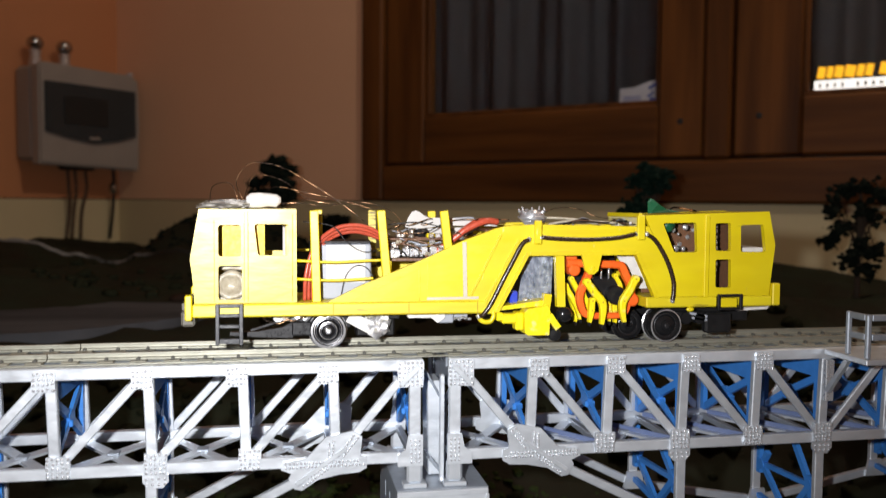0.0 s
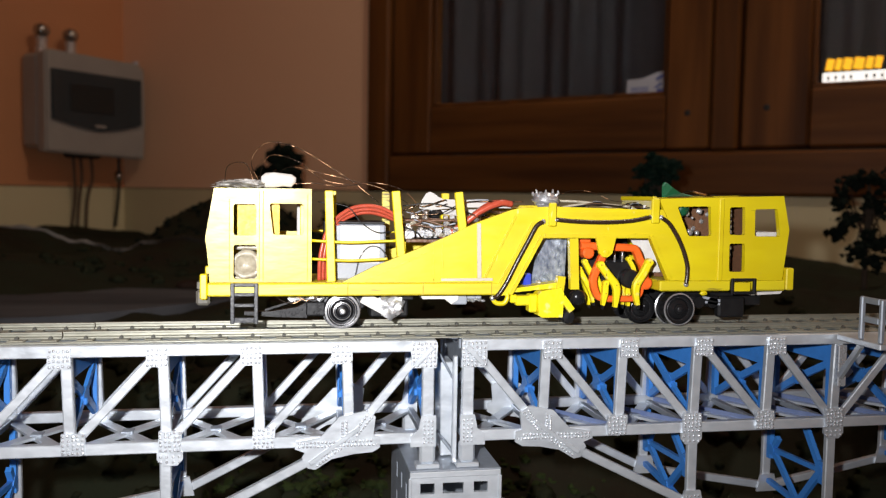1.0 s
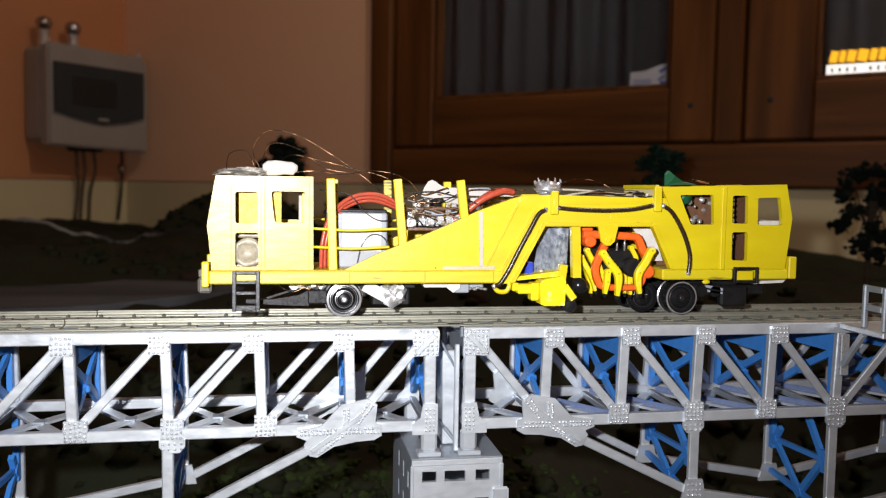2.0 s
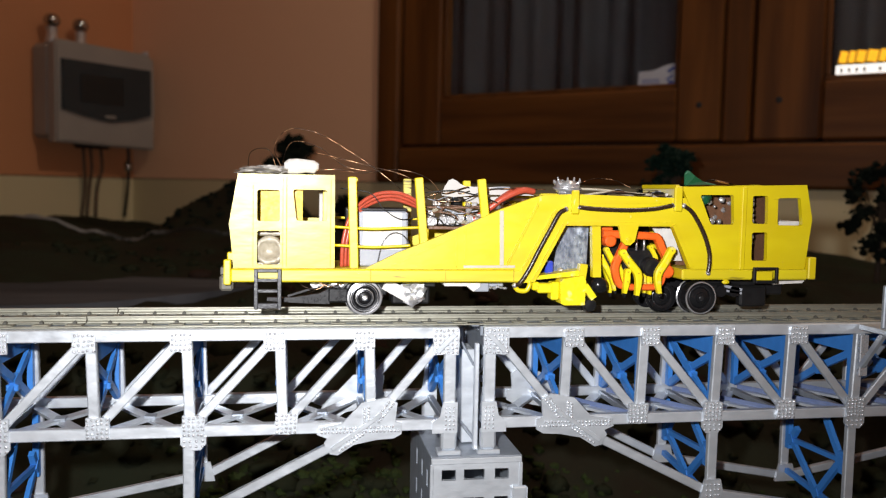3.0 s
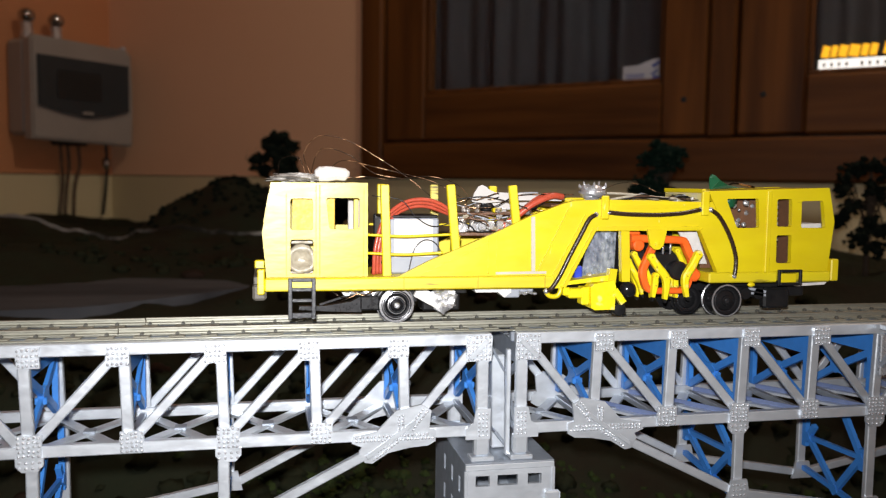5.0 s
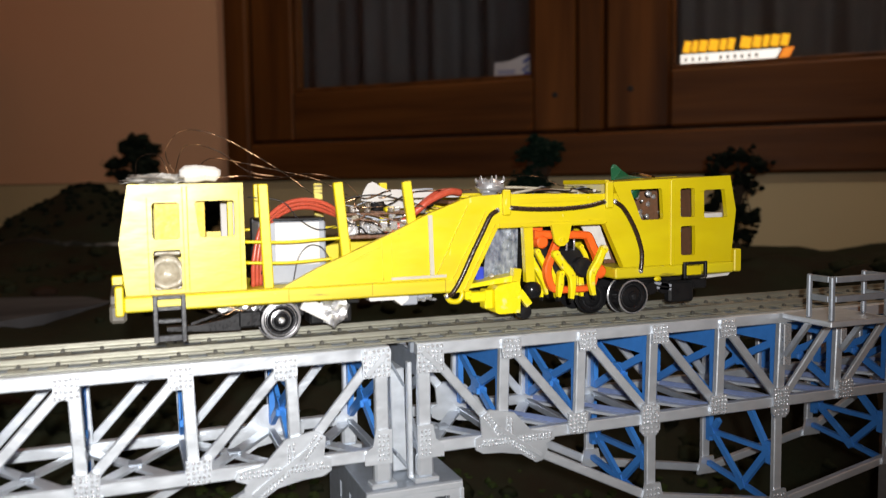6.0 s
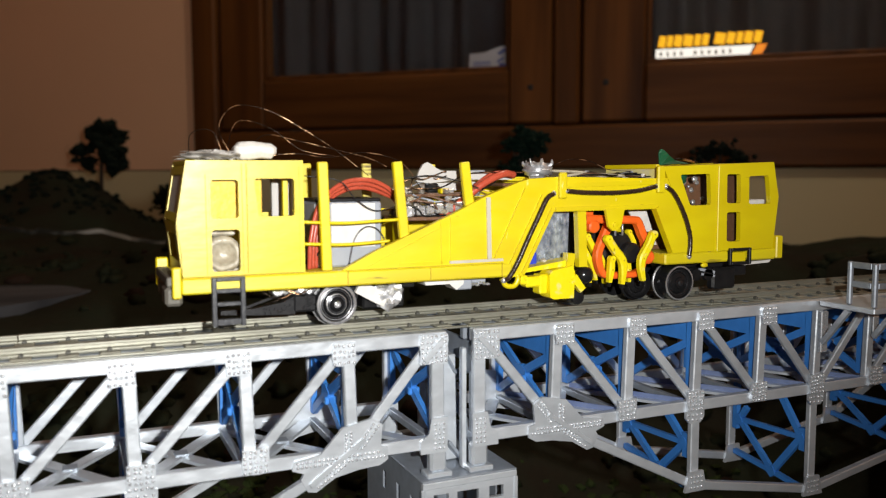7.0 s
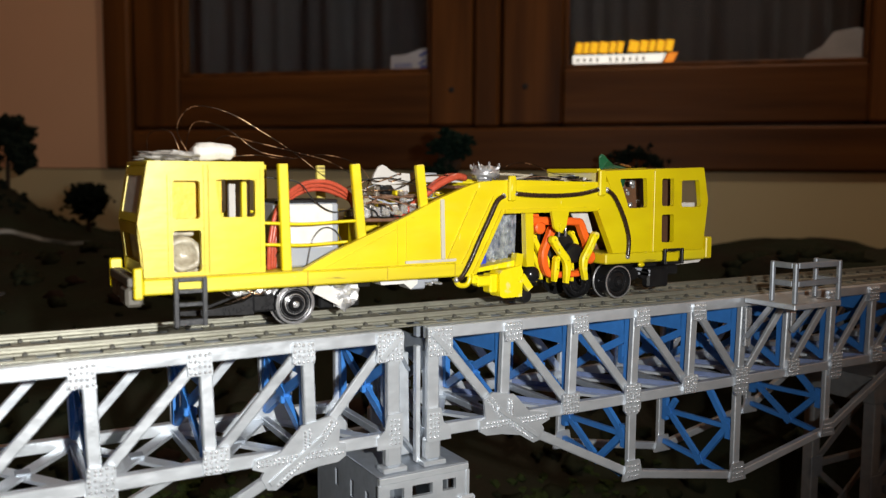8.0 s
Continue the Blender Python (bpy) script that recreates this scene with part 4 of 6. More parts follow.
    if sgn > 0:
        bm = BM()
        slab(bm, 15.2, 15.56, -0.17, -0.002, 16.9, 18.5, 0.03)
        part("splice_plate", bm, RIVET, t, "bright splice plate in mid-span")
        bm = BM()
        slab(bm, 18.02, 18.34, -0.17, -0.092, 17.35, 18.12, 0.03)
        part("splice_plate", bm, RIVET, t, "bright splice plate in mid-span")
    for y in (0.84, 2.86):
        bm = BM()
        slab(bm, min(X(0.5), X(30.1)), max(X(0.5), X(30.1)), y, y + 0.26, 18.45, 18.93, 0.03)
        part("stringer", bm, GREYPAINT, t, "dull stringer under the rail")
    return t


build_span(1, "silver riveted truss span with blue cross frames")
build_span(-1, "silver riveted truss span with a big corner plate")


def build_pier():
    t = thing("bridge_pier", (0.3, 1.9, 0), "silver painted hollow pier under the bridge joint", "pier")
    x0, x1, y0, y1, zt = -1.38, 1.85, -0.25, 5.0, 14.3
    holes = []
    for row in range(6):
        for c in (-0.72, 0.22, 1.2):
            w = 0.44 if c == 0.22 else 0.3
            z = zt - 0.6 - row * 1.02
            holes.append([(c - w, z - 0.19), (c + w * 0.7, z - 0.2), (c + w * 0.7, z + 0.18), (c - w, z + 0.19)])
    bm = BM()
    plate(bm, [(x0, 0), (x1, 0), (x1, zt), (x0, zt)], holes, side, y0, y0 + 0.16)
    part("front_wall", bm, SILVER, t)
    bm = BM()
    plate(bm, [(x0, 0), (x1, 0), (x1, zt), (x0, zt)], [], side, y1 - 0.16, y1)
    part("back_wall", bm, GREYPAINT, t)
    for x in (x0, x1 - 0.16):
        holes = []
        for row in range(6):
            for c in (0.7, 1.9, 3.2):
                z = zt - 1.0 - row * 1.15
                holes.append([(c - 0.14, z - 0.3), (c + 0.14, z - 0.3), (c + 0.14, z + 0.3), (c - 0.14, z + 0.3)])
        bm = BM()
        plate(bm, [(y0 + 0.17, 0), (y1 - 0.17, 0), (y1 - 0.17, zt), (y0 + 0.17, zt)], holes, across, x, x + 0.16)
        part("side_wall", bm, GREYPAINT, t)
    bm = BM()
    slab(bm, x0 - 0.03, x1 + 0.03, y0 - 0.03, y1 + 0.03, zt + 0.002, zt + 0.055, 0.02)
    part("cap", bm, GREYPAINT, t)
    bm = BM()
    slab(bm, x0 - 0.02, x1 + 0.02, y0 - 0.05, y0 - 0.002, zt - 0.2, zt - 0.002, 0.02)
    part("rim", bm, SILVER, t)
    for x in (x0, x1):
        bm = BM()
        slab(bm, x - 0.06, x + 0.06, y0 - 0.05, y0 + 0.07, 0, zt - 0.21, 0.02)
        part("corner_strip", bm, SILVER, t)
    bm = BM()
    slab(bm, x1 - 0.35, x1 + 0.25, y0 - 0.12, y0 - 0.003, zt - 1.75, zt - 1.05, 0.08)
    part("lug", bm, SILVER, t)
    # tilted plates lying in the joint
    for (a, b, y, w, tl) in (((-0.2, 18.3), (0.35, 17.3), 1.0, 0.08, ""), ((-0.1, 15.2), (0.45, 14.5), 0.6, 0.12, ""), ((0.14, 17.9), (0.2, 14.4), 1.2, 0.5, "")):
        bm = BM()
        bar(bm, a, b, w, y, y + 1.2, 0.03)
        part("joint_plate", bm, SILVER if y > 1.1 else GREYPAINT, t, "grey plate in the joint")
    bm = BM()
    slab(bm, 0.21, 0.37, 0.3, 0.55, 14.4, 18.28, 0.03)
    part("joint_post", bm, SILVER, t, "slim silver post in the joint")


build_pier()


def build_tower():
    t = thing("trestle_tower", (28.2, 2, 0), "dark grey braced trestle tower under the bridge end", "trestle")
    x0, x1, y0, y1 = 25.5, 30.9, 0.75, 4.0
    for x in (x0, x1):
        for y in (y0, y1):
            bm = BM()
            slab(bm, x - 0.3, x + 0.3, y - 0.3, y + 0.3, 0, 13.0, 0.04)
            part("post", bm, TOWERGREY, t)
    for y in (y0, y1):
        for z in (0.8, 4.9, 9.0):
            for a, b in (((x0, z), (x1, z + 4.0)), ((x0, z + 4.0), (x1, z))):
                bm = BM()
                o = 0.07 if a[1] > b[1] else 0
                bar(bm, a, b, 0.32, y - 0.2 + o, y - 0.08 + o)
                part("brace", bm, TOWERGREY, t)
            bm = BM()
            slab(bm, x0, x1, y - 0.14, y + 0.14, z - 0.25, z + 0.1, 0.03)
            part("cross_beam", bm, TOWERGREY, t)
            bm = BM()
            slab(bm, x0 - 0.45, x0 + 0.45, y - 0.4, y - 0.31, z - 0.6, z + 0.5, 0.03)
            part("joint_plate", bm, GREYPAINT, t)
    bm = BM()
    plate(bm, [(x0 - 0.35, 13.02), (x1 + 0.35, 13.02), (x1 + 0.35, 14.34), (x0 - 0.6, 14.34)], [], side, y0 - 0.32, y1 + 0.32)
    part("cap", bm, TOWERGREY, t, "dark grey head beam")


build_tower()


def build_platform():
    t = thing("refuge_platform", (16.6, -1.2, 18.8), "grey railed refuge platform beside the bridge", "platform")
    x0, x1, y0, y1 = 15.12, 17.95, -2.5, -0.1
    bm = BM()
    slab(bm, x0, x1, y0, y1, 18.72, 18.94, 0.03)
    part("deck", bm, SILVER, t, "bright silver deck plate")
    for x, y in ((x0, y0), (x0, -1.45), (x1 - 0.2, y0), (x1 - 0.2, -1.45)):
        bm = BM()
        slab(bm, x, x + 0.18, y, y + 0.18, 18.95, 20.55, 0.04)
        part("rail_post", bm, GREYPAINT, t)
    for z in (19.72, 20.42):
        bm = BM()
        slab(bm, x0 + 0.21, x1 - 0.21, y0 + 0.02, y0 + 0.16, z - 0.1, z + 0.12, 0.02)
        part("hand_rail", bm, GREYPAINT, t)
        for x in (x0, x1 - 0.2):
            bm = BM()
            slab(bm, x + 0.02, x + 0.16, y0 + 0.21, -1.46, z - 0.1, z + 0.12, 0.02)
            part("hand_rail", bm, GREYPAINT, t)
    for x in (x0 + 0.14, x1 + 0.08):
        bm = BM()
        p, q = Vector((-1.3, 18.7)), Vector((-0.19, 17.3))
        n = Vector((-(q - p).y, (q - p).x)).normalized() * 0.1
        plate(bm, [tuple(p + n), tuple(p - n), tuple(q - n), tuple(q + n)], [], across, x - 0.08, x + 0.08)
        part("bracket", bm, SILVER, t, "thin slanting strut under the deck")
    return t


build_platform()
for sgn in (-1, 1):
    bm = BM()
    slab(bm, min(sgn * 31.4, sgn * 34.0), max(sgn * 31.4, sgn * 34.0), -0.6, 5.0, 0.2, 18.3, 0.2)
    if sgn < 0:
        slab(bm, -30.65, -28.9, -0.3, 4.9, 0.2, 14.34, 0.15)
    solo("bridge_abutment", bm, GREYPAINT, "plain grey abutment under the bridge end", "abutment", "bridge abutments")


def build_track():
    t = thing("railway_track", (0, 1.95, 18.94), "cream-grey painted model track with dark rail clips", "track")
    prof = ((-0.15, 0), (0.15, 0), (0.15, 0.04), (0.04, 0.07), (0.04, 0.13), (0.075, 0.155), (0.075, 0.205), (-0.075, 0.205), (-0.075, 0.155), (-0.04, 0.13), (-0.04, 0.07), (-0.15, 0.04))
    rng = random.Random(12)
    for y, joint in ((0.96, -13.0), (2.98, -12.4)):
        for x0, x1, lift in ((-44, joint - 0.02, 0.0), (joint + 0.02, 44, 0.012)):
            bm = BM()
            plate(bm, [(y + a, 19.03 + b + lift * (b > 0.1)) for a, b in prof], [], across, x0, x1)
            part("rail", bm, TRACKGREY, t)
    for y, w in ((0.36, 0.08), (3.75, 0.3)):
        bm = BM()
        slab(bm, -44, 44, y - w, y + w, 18.935, 19.0, 0.02)
        part("side_strip", bm, TRACKGREY, t, "thin cream strip along the sleeper ends")
    bm = BM()
    slab(bm, -0.26, 0.26, -1.5, 1.5, -0.08, 0.0, 0.02)
    me = meshed("sleeper", bm, SLEEPER, Matrix.Identity(4))
    bm = BM()
    slab(bm, -0.06, 0.06, -0.08, 0.08, 0.0, 0.075, 0.015)
    slab(bm, -0.03, 0.03, -0.05, 0.06, 0.07, 0.105, 0.01)
    clip = meshed("rail_clip", bm, CLIP, Matrix.Identity(4))
    for y0, y1 in ((1.06, 2.5), (3.14, 4.3)):
        bm = BM()
        slab(bm, -44, 44, y0, y1, 18.936, 19.012, 0.015)
        part("deck_plank", bm, SLEEPER, t, "painted plank filling the sleeper gaps")
    for k in range(80):
        x = -42.6 + k * 1.085 + rng.uniform(-0.04, 0.04)
        s = piece("sleeper", me, t, (x, 1.97, 19.025), (0, 0, rng.uniform(-0.6, 0.6)))
        for y in (0.73, 2.75):
            piece("rail_clip", clip, s, (x, y, 19.025))


build_track()

# ---- the tamping machine on the track ----
TRAIN = thing("track_tamping_machine", (2.4, 1.75, 19.25), "yellow hand-painted model tamping machine on the bridge track", "model train")
NEAR, FAR = 0.05, 3.45  # the two flanks of the body


def tpart(name, bm, mat, label="", parent=None, soft=False):
    return part(name, bm, mat, parent or TRAIN, label, soft=soft)


def both_sides(name, mat, outer, holes, d, label=""):
    out = []
    for a, b in ((NEAR, NEAR + d), (FAR - d, FAR)):
        bm = BM()
        plate(bm, outer, holes, side, a, b)
        out.append(tpart(name, bm, mat, label))
    return out


def build_underframe():
    bm = BM()
    slab(bm, -8.27, 1.85, 0.02, 3.48, 20.5, 20.95, 0.05)
    tpart("main_frame", bm, SILLYELLOW, "long yellow sill of the frame")
    for x0, x1 in ((-3.62, -3.58), (-1.0, -0.97), (1.45, 1.48)):
        bm = BM()
        slab(bm, x0, x1, -0.005, 0.019, 20.52, 20.93)
        tpart("frame_seam", bm, SEAM)
    bm = BM()
    slab(bm, 7.85, 10.68, 0.02, 3.48, 20.6, 20.99, 0.05)
    slab(bm, 10.69, 11.64, 0.5, 3.0, 20.62, 20.98, 0.03)
    slab(bm, 11.65, 12.94, 0.02, 3.48, 20.6, 20.99, 0.05)
    tpart("rear_frame", bm, SILLYELLOW)
    # grime and the shaded line over the sill, put in as thin strips
    bm = BM()
    slab(bm, -8.2, -3.9, 0.03, 0.19, 20.951, 20.968)
    slab(bm, -3.6, 1.5, 0.0, 0.048, 20.951, 20.966)
    tpart("frame_seam", bm, SEAM, "grime and shade along the sill, drawn as a thin seam")
    # buffer beams with their side plates
    bm = BM()
    slab(bm, -8.62, -8.28, 0.25, 3.25, 20.72, 20.98, 0.03)
    tpart("buffer_beam", bm, BARE, "bare unpainted buffer beam")
    for y in (0.0, 3.22):
        bm = BM()
        slab(bm, -8.62 if y else -8.5, -8.26, y, y + 0.24, 20.4, 21.26, 0.04)
        tpart("buffer_plate", bm, YELLOW)
    bm = BM()
    slab(bm, -8.66, -8.2, 0.35, 1.3, 20.16, 20.7, 0.08)
    slab(bm, -8.6, -8.2, 2.2, 3.1, 20.2, 20.7, 0.08)
    tpart("buffer", bm, BARE, "greyish unpainted coupler block")
    for y in (0.0, 3.2):
        bm = BM()
        slab(bm, 12.95, 13.27, y, y + 0.3, 20.62, 21.46, 0.04)
        tpart("buffer_plate", bm, YELLOW)
    bm = BM()
    slab(bm, 12.96, 13.2, 0.31, 3.19, 20.62, 20.98, 0.03)
    tpart("rear_buffer_beam", bm, YELLOW)
    bm = BM()
    plate(bm, [(11.6, 20.5), (13.0, 20.55), (12.9, 20.45), (11.7, 20.4)], [], side, 0.3, 3.0)
    tpart("rear_skid", bm, WHITE, "white strip under the rear beam")


def ladder(x0, x1, z0, z1, rungs, y0, y1, name):
    t = None
    for x in (x0, x1 - 0.13):
        bm = BM()
        slab(bm, x, x + 0.13, y0, y1, z0, z1, 0.02)
        ob = tpart(name if t is None else "ladder_upright", bm, GREYPLASTIC, "dark grey plastic step ladder" if t is None else "", t)
        t = t or ob
    for z in rungs:
        bm = BM()
        slab(bm, x0 + 0.13, x1 - 0.13, y0 + 0.01, y1 - 0.01, z, z + 0.11 if z > 19.7 else z + 0.17, 0.015)
        tpart("rung", bm, GREYPLASTIC, "", t)


def build_front_cab():
    out = [(-8.05, 24.12), (-4.84, 24.14), (-4.82, 20.96), (-8.2, 20.96), (-8.22, 21.6), (-8.34, 22.44)]
    w1 = [(-7.42, 23.6), (-7.42, 22.54), (-6.67, 22.54), (-6.67, 23.6)]
    w2 = [(-6.24, 23.63), (-6.12, 22.57), (-5.1, 22.57), (-5.1, 23.63)]
    w3 = [(-7.42, 22.23), (-7.42, 21.07), (-6.65, 21.07), (-6.65, 22.23)]
    for k, (a, b) in enumerate(((0.2, 0.36), (3.14, 3.3))):
        bm = BM()
        plate(bm, out, [rounded(w, 0.1) for w in ((w1, w2, w3) if k == 0 else (w2,))], side, a, b)
        tpart("cab_side", bm, YELLOW, "pale yellow cab side with window openings" if k == 0 else "")
    # raised door
    bm = BM()
    plate(bm, [(-6.42, 23.95), (-4.98, 23.95), (-4.98, 21.02), (-6.42, 21.02)], [rounded([(-6.28, 23.67), (-6.16, 22.53), (-5.06, 22.53), (-5.06, 23.67)], 0.12)], side, 0.165, 0.199)
    tpart("door", bm, YELLOW)
    # shading of the door joints is put in as thin darker strips
    for b in ((-6.46, -6.43, 21.0, 24.05), (-6.58, -6.56, 21.0, 24.05), (-7.56, -7.54, 21.0, 23.75), (-4.975, -4.955, 21.0, 23.97)):
        bm = BM()
        slab(bm, b[0], b[1], 0.185, 0.198, b[2], b[3])
        tpart("door_seam", bm, SEAM)
    for x0, x1, z0, z1 in ((-7.42, -6.67, 22.54, 23.6), (-7.42, -6.65, 21.07, 22.23)):
        bm = BM()
        plate(bm, [(x0 - 0.05, z0 - 0.05), (x1 + 0.05, z0 - 0.05), (x1 + 0.05, z1 + 0.05), (x0 - 0.05, z1 + 0.05)], [rounded([(x0, z0), (x1, z0), (x1, z1), (x0, z1)], 0.1)], side, 0.172, 0.199)
        tpart("window_rim", bm, YELLOW)
    bm = BM()
    slab(bm, -8.06, -4.84, 0.37, 3.13, 24.0, 24.13, 0.02)
    tpart("roof", bm, YELLOW)

    def front(u, v, d):
        x = -8.34 + 0.29 * (v - 22.44) / 1.68 if v > 22.44 else -8.34 + 0.14 * (22.44 - v) / 1.48
        return (x + d, u, v)

    bm = BM()
    plate(bm, [(0.37, 22.46), (3.13, 22.46), (3.13, 23.98), (0.37, 23.98)], [[(0.62, 22.68), (2.88, 22.68), (2.88, 23.74), (0.62, 23.74)]], front, 0.0, 0.13)
    tpart("front_upper", bm, YELLOW, "yellow windscreen frame")
    bm = BM()
    plate(bm, [(0.37, 20.97), (3.13, 20.97), (3.13, 22.42), (0.37, 22.42)], [[(0.75, 21.35), (2.75, 21.35), (2.75, 22.1), (0.75, 22.1)]], front, 0.0, 0.12)
    tpart("front_lower", bm, YELLOW)
    bm = BM()
    plate(bm, [(0.63, 22.69), (2.87, 22.69), (2.87, 23.73), (0.63, 23.73)], [], front, 0.03, 0.07)
    tpart("windscreen_card", bm, WHITE, "white card behind the windscreen opening")
    bm = BM()
    plate(bm, [(0.95, 21.25), (2.6, 21.2), (2.7, 22.0), (1.5, 22.2), (0.9, 21.9)], [], front, 0.16, 0.22)
    tpart("lamp_board", bm, CREAM, "bare card behind the front opening")
    bm = BM()
    slab(bm, -7.2, -7.1, 2.0, 3.1, 22.5, 23.9, 0.01)
    tpart("inner_wall", bm, WHITE, "white inner card")
    bm = BM()
    slab(bm, -7.33, -5.9, 0.8, 0.88, 22.3, 23.9, 0.01)
    tpart("inner_panel", bm, OCHRESHADE, "yellow panel behind the side window")
    for x, w, y, m in ((-5.3, 0.36, 2.2, GREYCARD), (-5.2, 0.16, 1.2, YELLOW), (-5.03, 0.18, 1.5, GREYCARD)):
        bm = BM()
        slab(bm, x, x + w, y, y + 0.2, 20.97, 23.98, 0.02)
        tpart("inner_post", bm, m)
    bm = BM()
    lathe(bm, [(0.05, 0.78), (0.3, 0.75), (0.33, 0.6), (0.42, 0.56), (0.5, 0.62), (0.5, 1.9), (0.3, 2.0)], (-7.03, 0, 21.52), "y", 24)
    for v in bm.verts:
        v.co += Vector((noise.noise(v.co * 5), noise.noise(v.co * 4), noise.noise(v.co * 5 + Vector((7, 0, 0))))) * 0.05
    tpart("cream_roll", bm, CREAM, "round cream tape roll behind the opening", soft=True)
    bm = BM()
    slab(bm, -7.5, -6.5, 0.75, 2.5, 20.97, 21.1, 0.01)
    slab(bm, -7.45, -6.6, 1.2, 2.4, 22.0, 22.3, 0.05)
    tpart("inner_shelf", bm, CREAM)
    # papers and foil lying on the roof
    bm = BM()
    for k, (x, y, w, h) in enumerate(((-7.3, 1.2, 0.7, 0.07), (-6.7, 1.7, 0.6, 0.09), (-7.0, 2.2, 0.8, 0.06))):
        lump(bm, (x, y, 24.24 + 0.05 * k), (w, 0.55, h * 1.6), k + 2, 3, 0.9, 2.6)
    tpart("roof_wrapping", bm, LOOSEPAPER, "crumpled whitish tape on the cab roof")
    bm = BM()
    slab(bm, -6.55, -5.35, 1.1, 1.9, 24.2, 24.68, 0.16)
    bmesh.ops.subdivide_edges(bm, edges=bm.edges[:], cuts=2, use_grid_fill=True)
    for v in bm.verts:
        v.co += Vector((0, noise.noise(v.co * 2), noise.noise(v.co * 2.2))) * 0.08
    tpart("roof_pad", bm, WHITE, "soft white pad on the cab roof", soft=True)
    ladder(-7.5, -6.6, 19.6, 20.96, (19.64, 20.17, 20.53, 20.85), -0.2, -0.02, "ladder")


def build_middle():
    # stakes
    for x, lean, y, top, foot in ((-4.2, 0.05, 0.22, 24.1, 20.95), (-1.83, 0.12, 0.22, 24.12, 21.6), (0.38, 0.1, 0.22, 24.12, 22.5), (-1.95, 0.02, 3.0, 24.1, 20.95), (0.35, 0.02, 3.0, 24.08, 20.95), (-3.97, 0.02, 3.0, 24.1, 20.95)):
        bm = BM()
        bar(bm, (x - lean, top), (x + lean, foot), 0.3, y, y + 0.2, 0.03)
        tpart("stake", bm, FRAYED if x == -1.95 else YELLOW, "grimy striped yellow stake" if x == -1.95 else "")
    for z, x1 in ((22.36, -1.9), (21.73, -2.2)):
        bm = BM()
        tube(bm, [(-4.83, 0.33, z + 0.02), (-3.6, 0.34, z - 0.04), (-2.6, 0.34, z), (x1, 0.3, z + 0.03)], 0.05, 8)
        tpart("guard_rail", bm, YELLOW, "thin yellow rail", soft=True)
    bm = BM()
    tube(bm, [(-4.83, 3.1, 22.6), (-2.4, 3.1, 22.58), (0.2, 3.1, 22.6)], 0.05, 8)
    tpart("guard_rail", bm, YELLOW, soft=True)
    # battery with its black case
    bm = BM()
    slab(bm, -4.3, -2.2, 0.98, 2.5, 20.96, 22.92, 0.06)
    b = tpart("battery", bm, BATTERY, "pale grey battery block")
    bm = BM()
    slab(bm, -3.8, -2.42, 0.962, 0.978, 21.55, 22.88, 0.005)
    tpart("label_panel", bm, WHITE, "plain white label on the battery", b)
    bm = BM()
    slab(bm, -4.34, -2.12, 2.51, 2.7, 20.97, 23.02, 0.05)
    tpart("battery_case", bm, BLACK, "black case round the battery")
    bm = BM()
    slab(bm, -4.28, -2.22, 1.0, 2.45, 22.925, 23.03, 0.03)
    tpart("battery_tape", bm, BLACK, "", b)
    bm = BM()
    tube(bm, [(-3.3, 0.92, 20.98), (-3.1, 0.9, 21.8), (-2.75, 0.9, 22.15), (-2.35, 0.9, 22.05), (-2.1, 0.9, 21.6), (-2.0, 0.95, 21.0)], 0.024)
    tpart("grey_cable", bm, DULLRING, "thin grey cable looping over the battery", b, soft=True)
    # red hoses
    for k in range(3):
        o = 0.13 * k
        bm = BM()
        tube(bm, [(-4.55 + o, 0.75 + o, 20.97), (-4.5 + o, 0.7 + o, 21.9), (-4.2 + o, 0.8 + o, 22.85), (-3.5 + 0.6 * o, 0.95 + o, 23.45 - 0.1 * k), (-2.7, 1.0 + o, 23.58 - 0.12 * k), (-2.0, 1.1 + o, 23.35 - 0.1 * k), (-1.55, 1.2 + o, 22.9), (-1.4, 1.3 + o, 22.3)], 0.072, 10, 8)
        tpart("red_hose", bm, HOSE, "red rubber hose arching over the battery", soft=True)
    bm = BM()
    tube(bm, [(-0.2, 1.0, 22.4), (0.5, 0.9, 22.9), (1.2, 0.8, 23.45), (1.9, 0.8, 23.75), (2.4, 1.0, 23.72)], 0.12, 10, 8)
    tpart("red_hose", bm, HOSE, soft=True)
    bm = BM()
    tube(bm, [(0.1, 1.2, 22.4), (0.9, 1.1, 23.2), (1.6, 1.1, 23.7), (2.2, 1.2, 23.78)], 0.1, 10, 8)
    tpart("red_hose", bm, HOSE, soft=True)
    # electronics
    bm = BM()
    slab(bm, -1.5, 2.2, 0.9, 2.7, 22.3, 22.42, 0.02)
    slab(bm, -1.7, 0.6, 1.0, 2.5, 23.05, 23.12, 0.02)
    board = tpart("circuit_board", bm, BROWNBOARD, "brown circuit boards stacked on the frame")
    rng = random.Random(7)
    for k in range(34):
        x, y = rng.uniform(-1.55, 0.9), rng.uniform(0.85, 2.3)
        z = rng.choice((22.43, 22.43, 22.7, 23.12))
        s = rng.uniform(0.07, 0.2)
        bm = BM()
        if k % 3:
            slab(bm, x - s, x + s, y - 0.12, y + 0.12, z, z + rng.uniform(0.1, 0.3), 0.03)
        else:
            lathe(bm, [(0.09, z), (0.11, z + 0.03), (0.11, z + 0.3), (0.06, z + 0.33)], (x, y, 0), "z", 10)
        tpart("component", bm, rng.choice((SOLDER, SOLDER, CHROME, SOLDER, FOIL)), "", board)
    bm = BM()
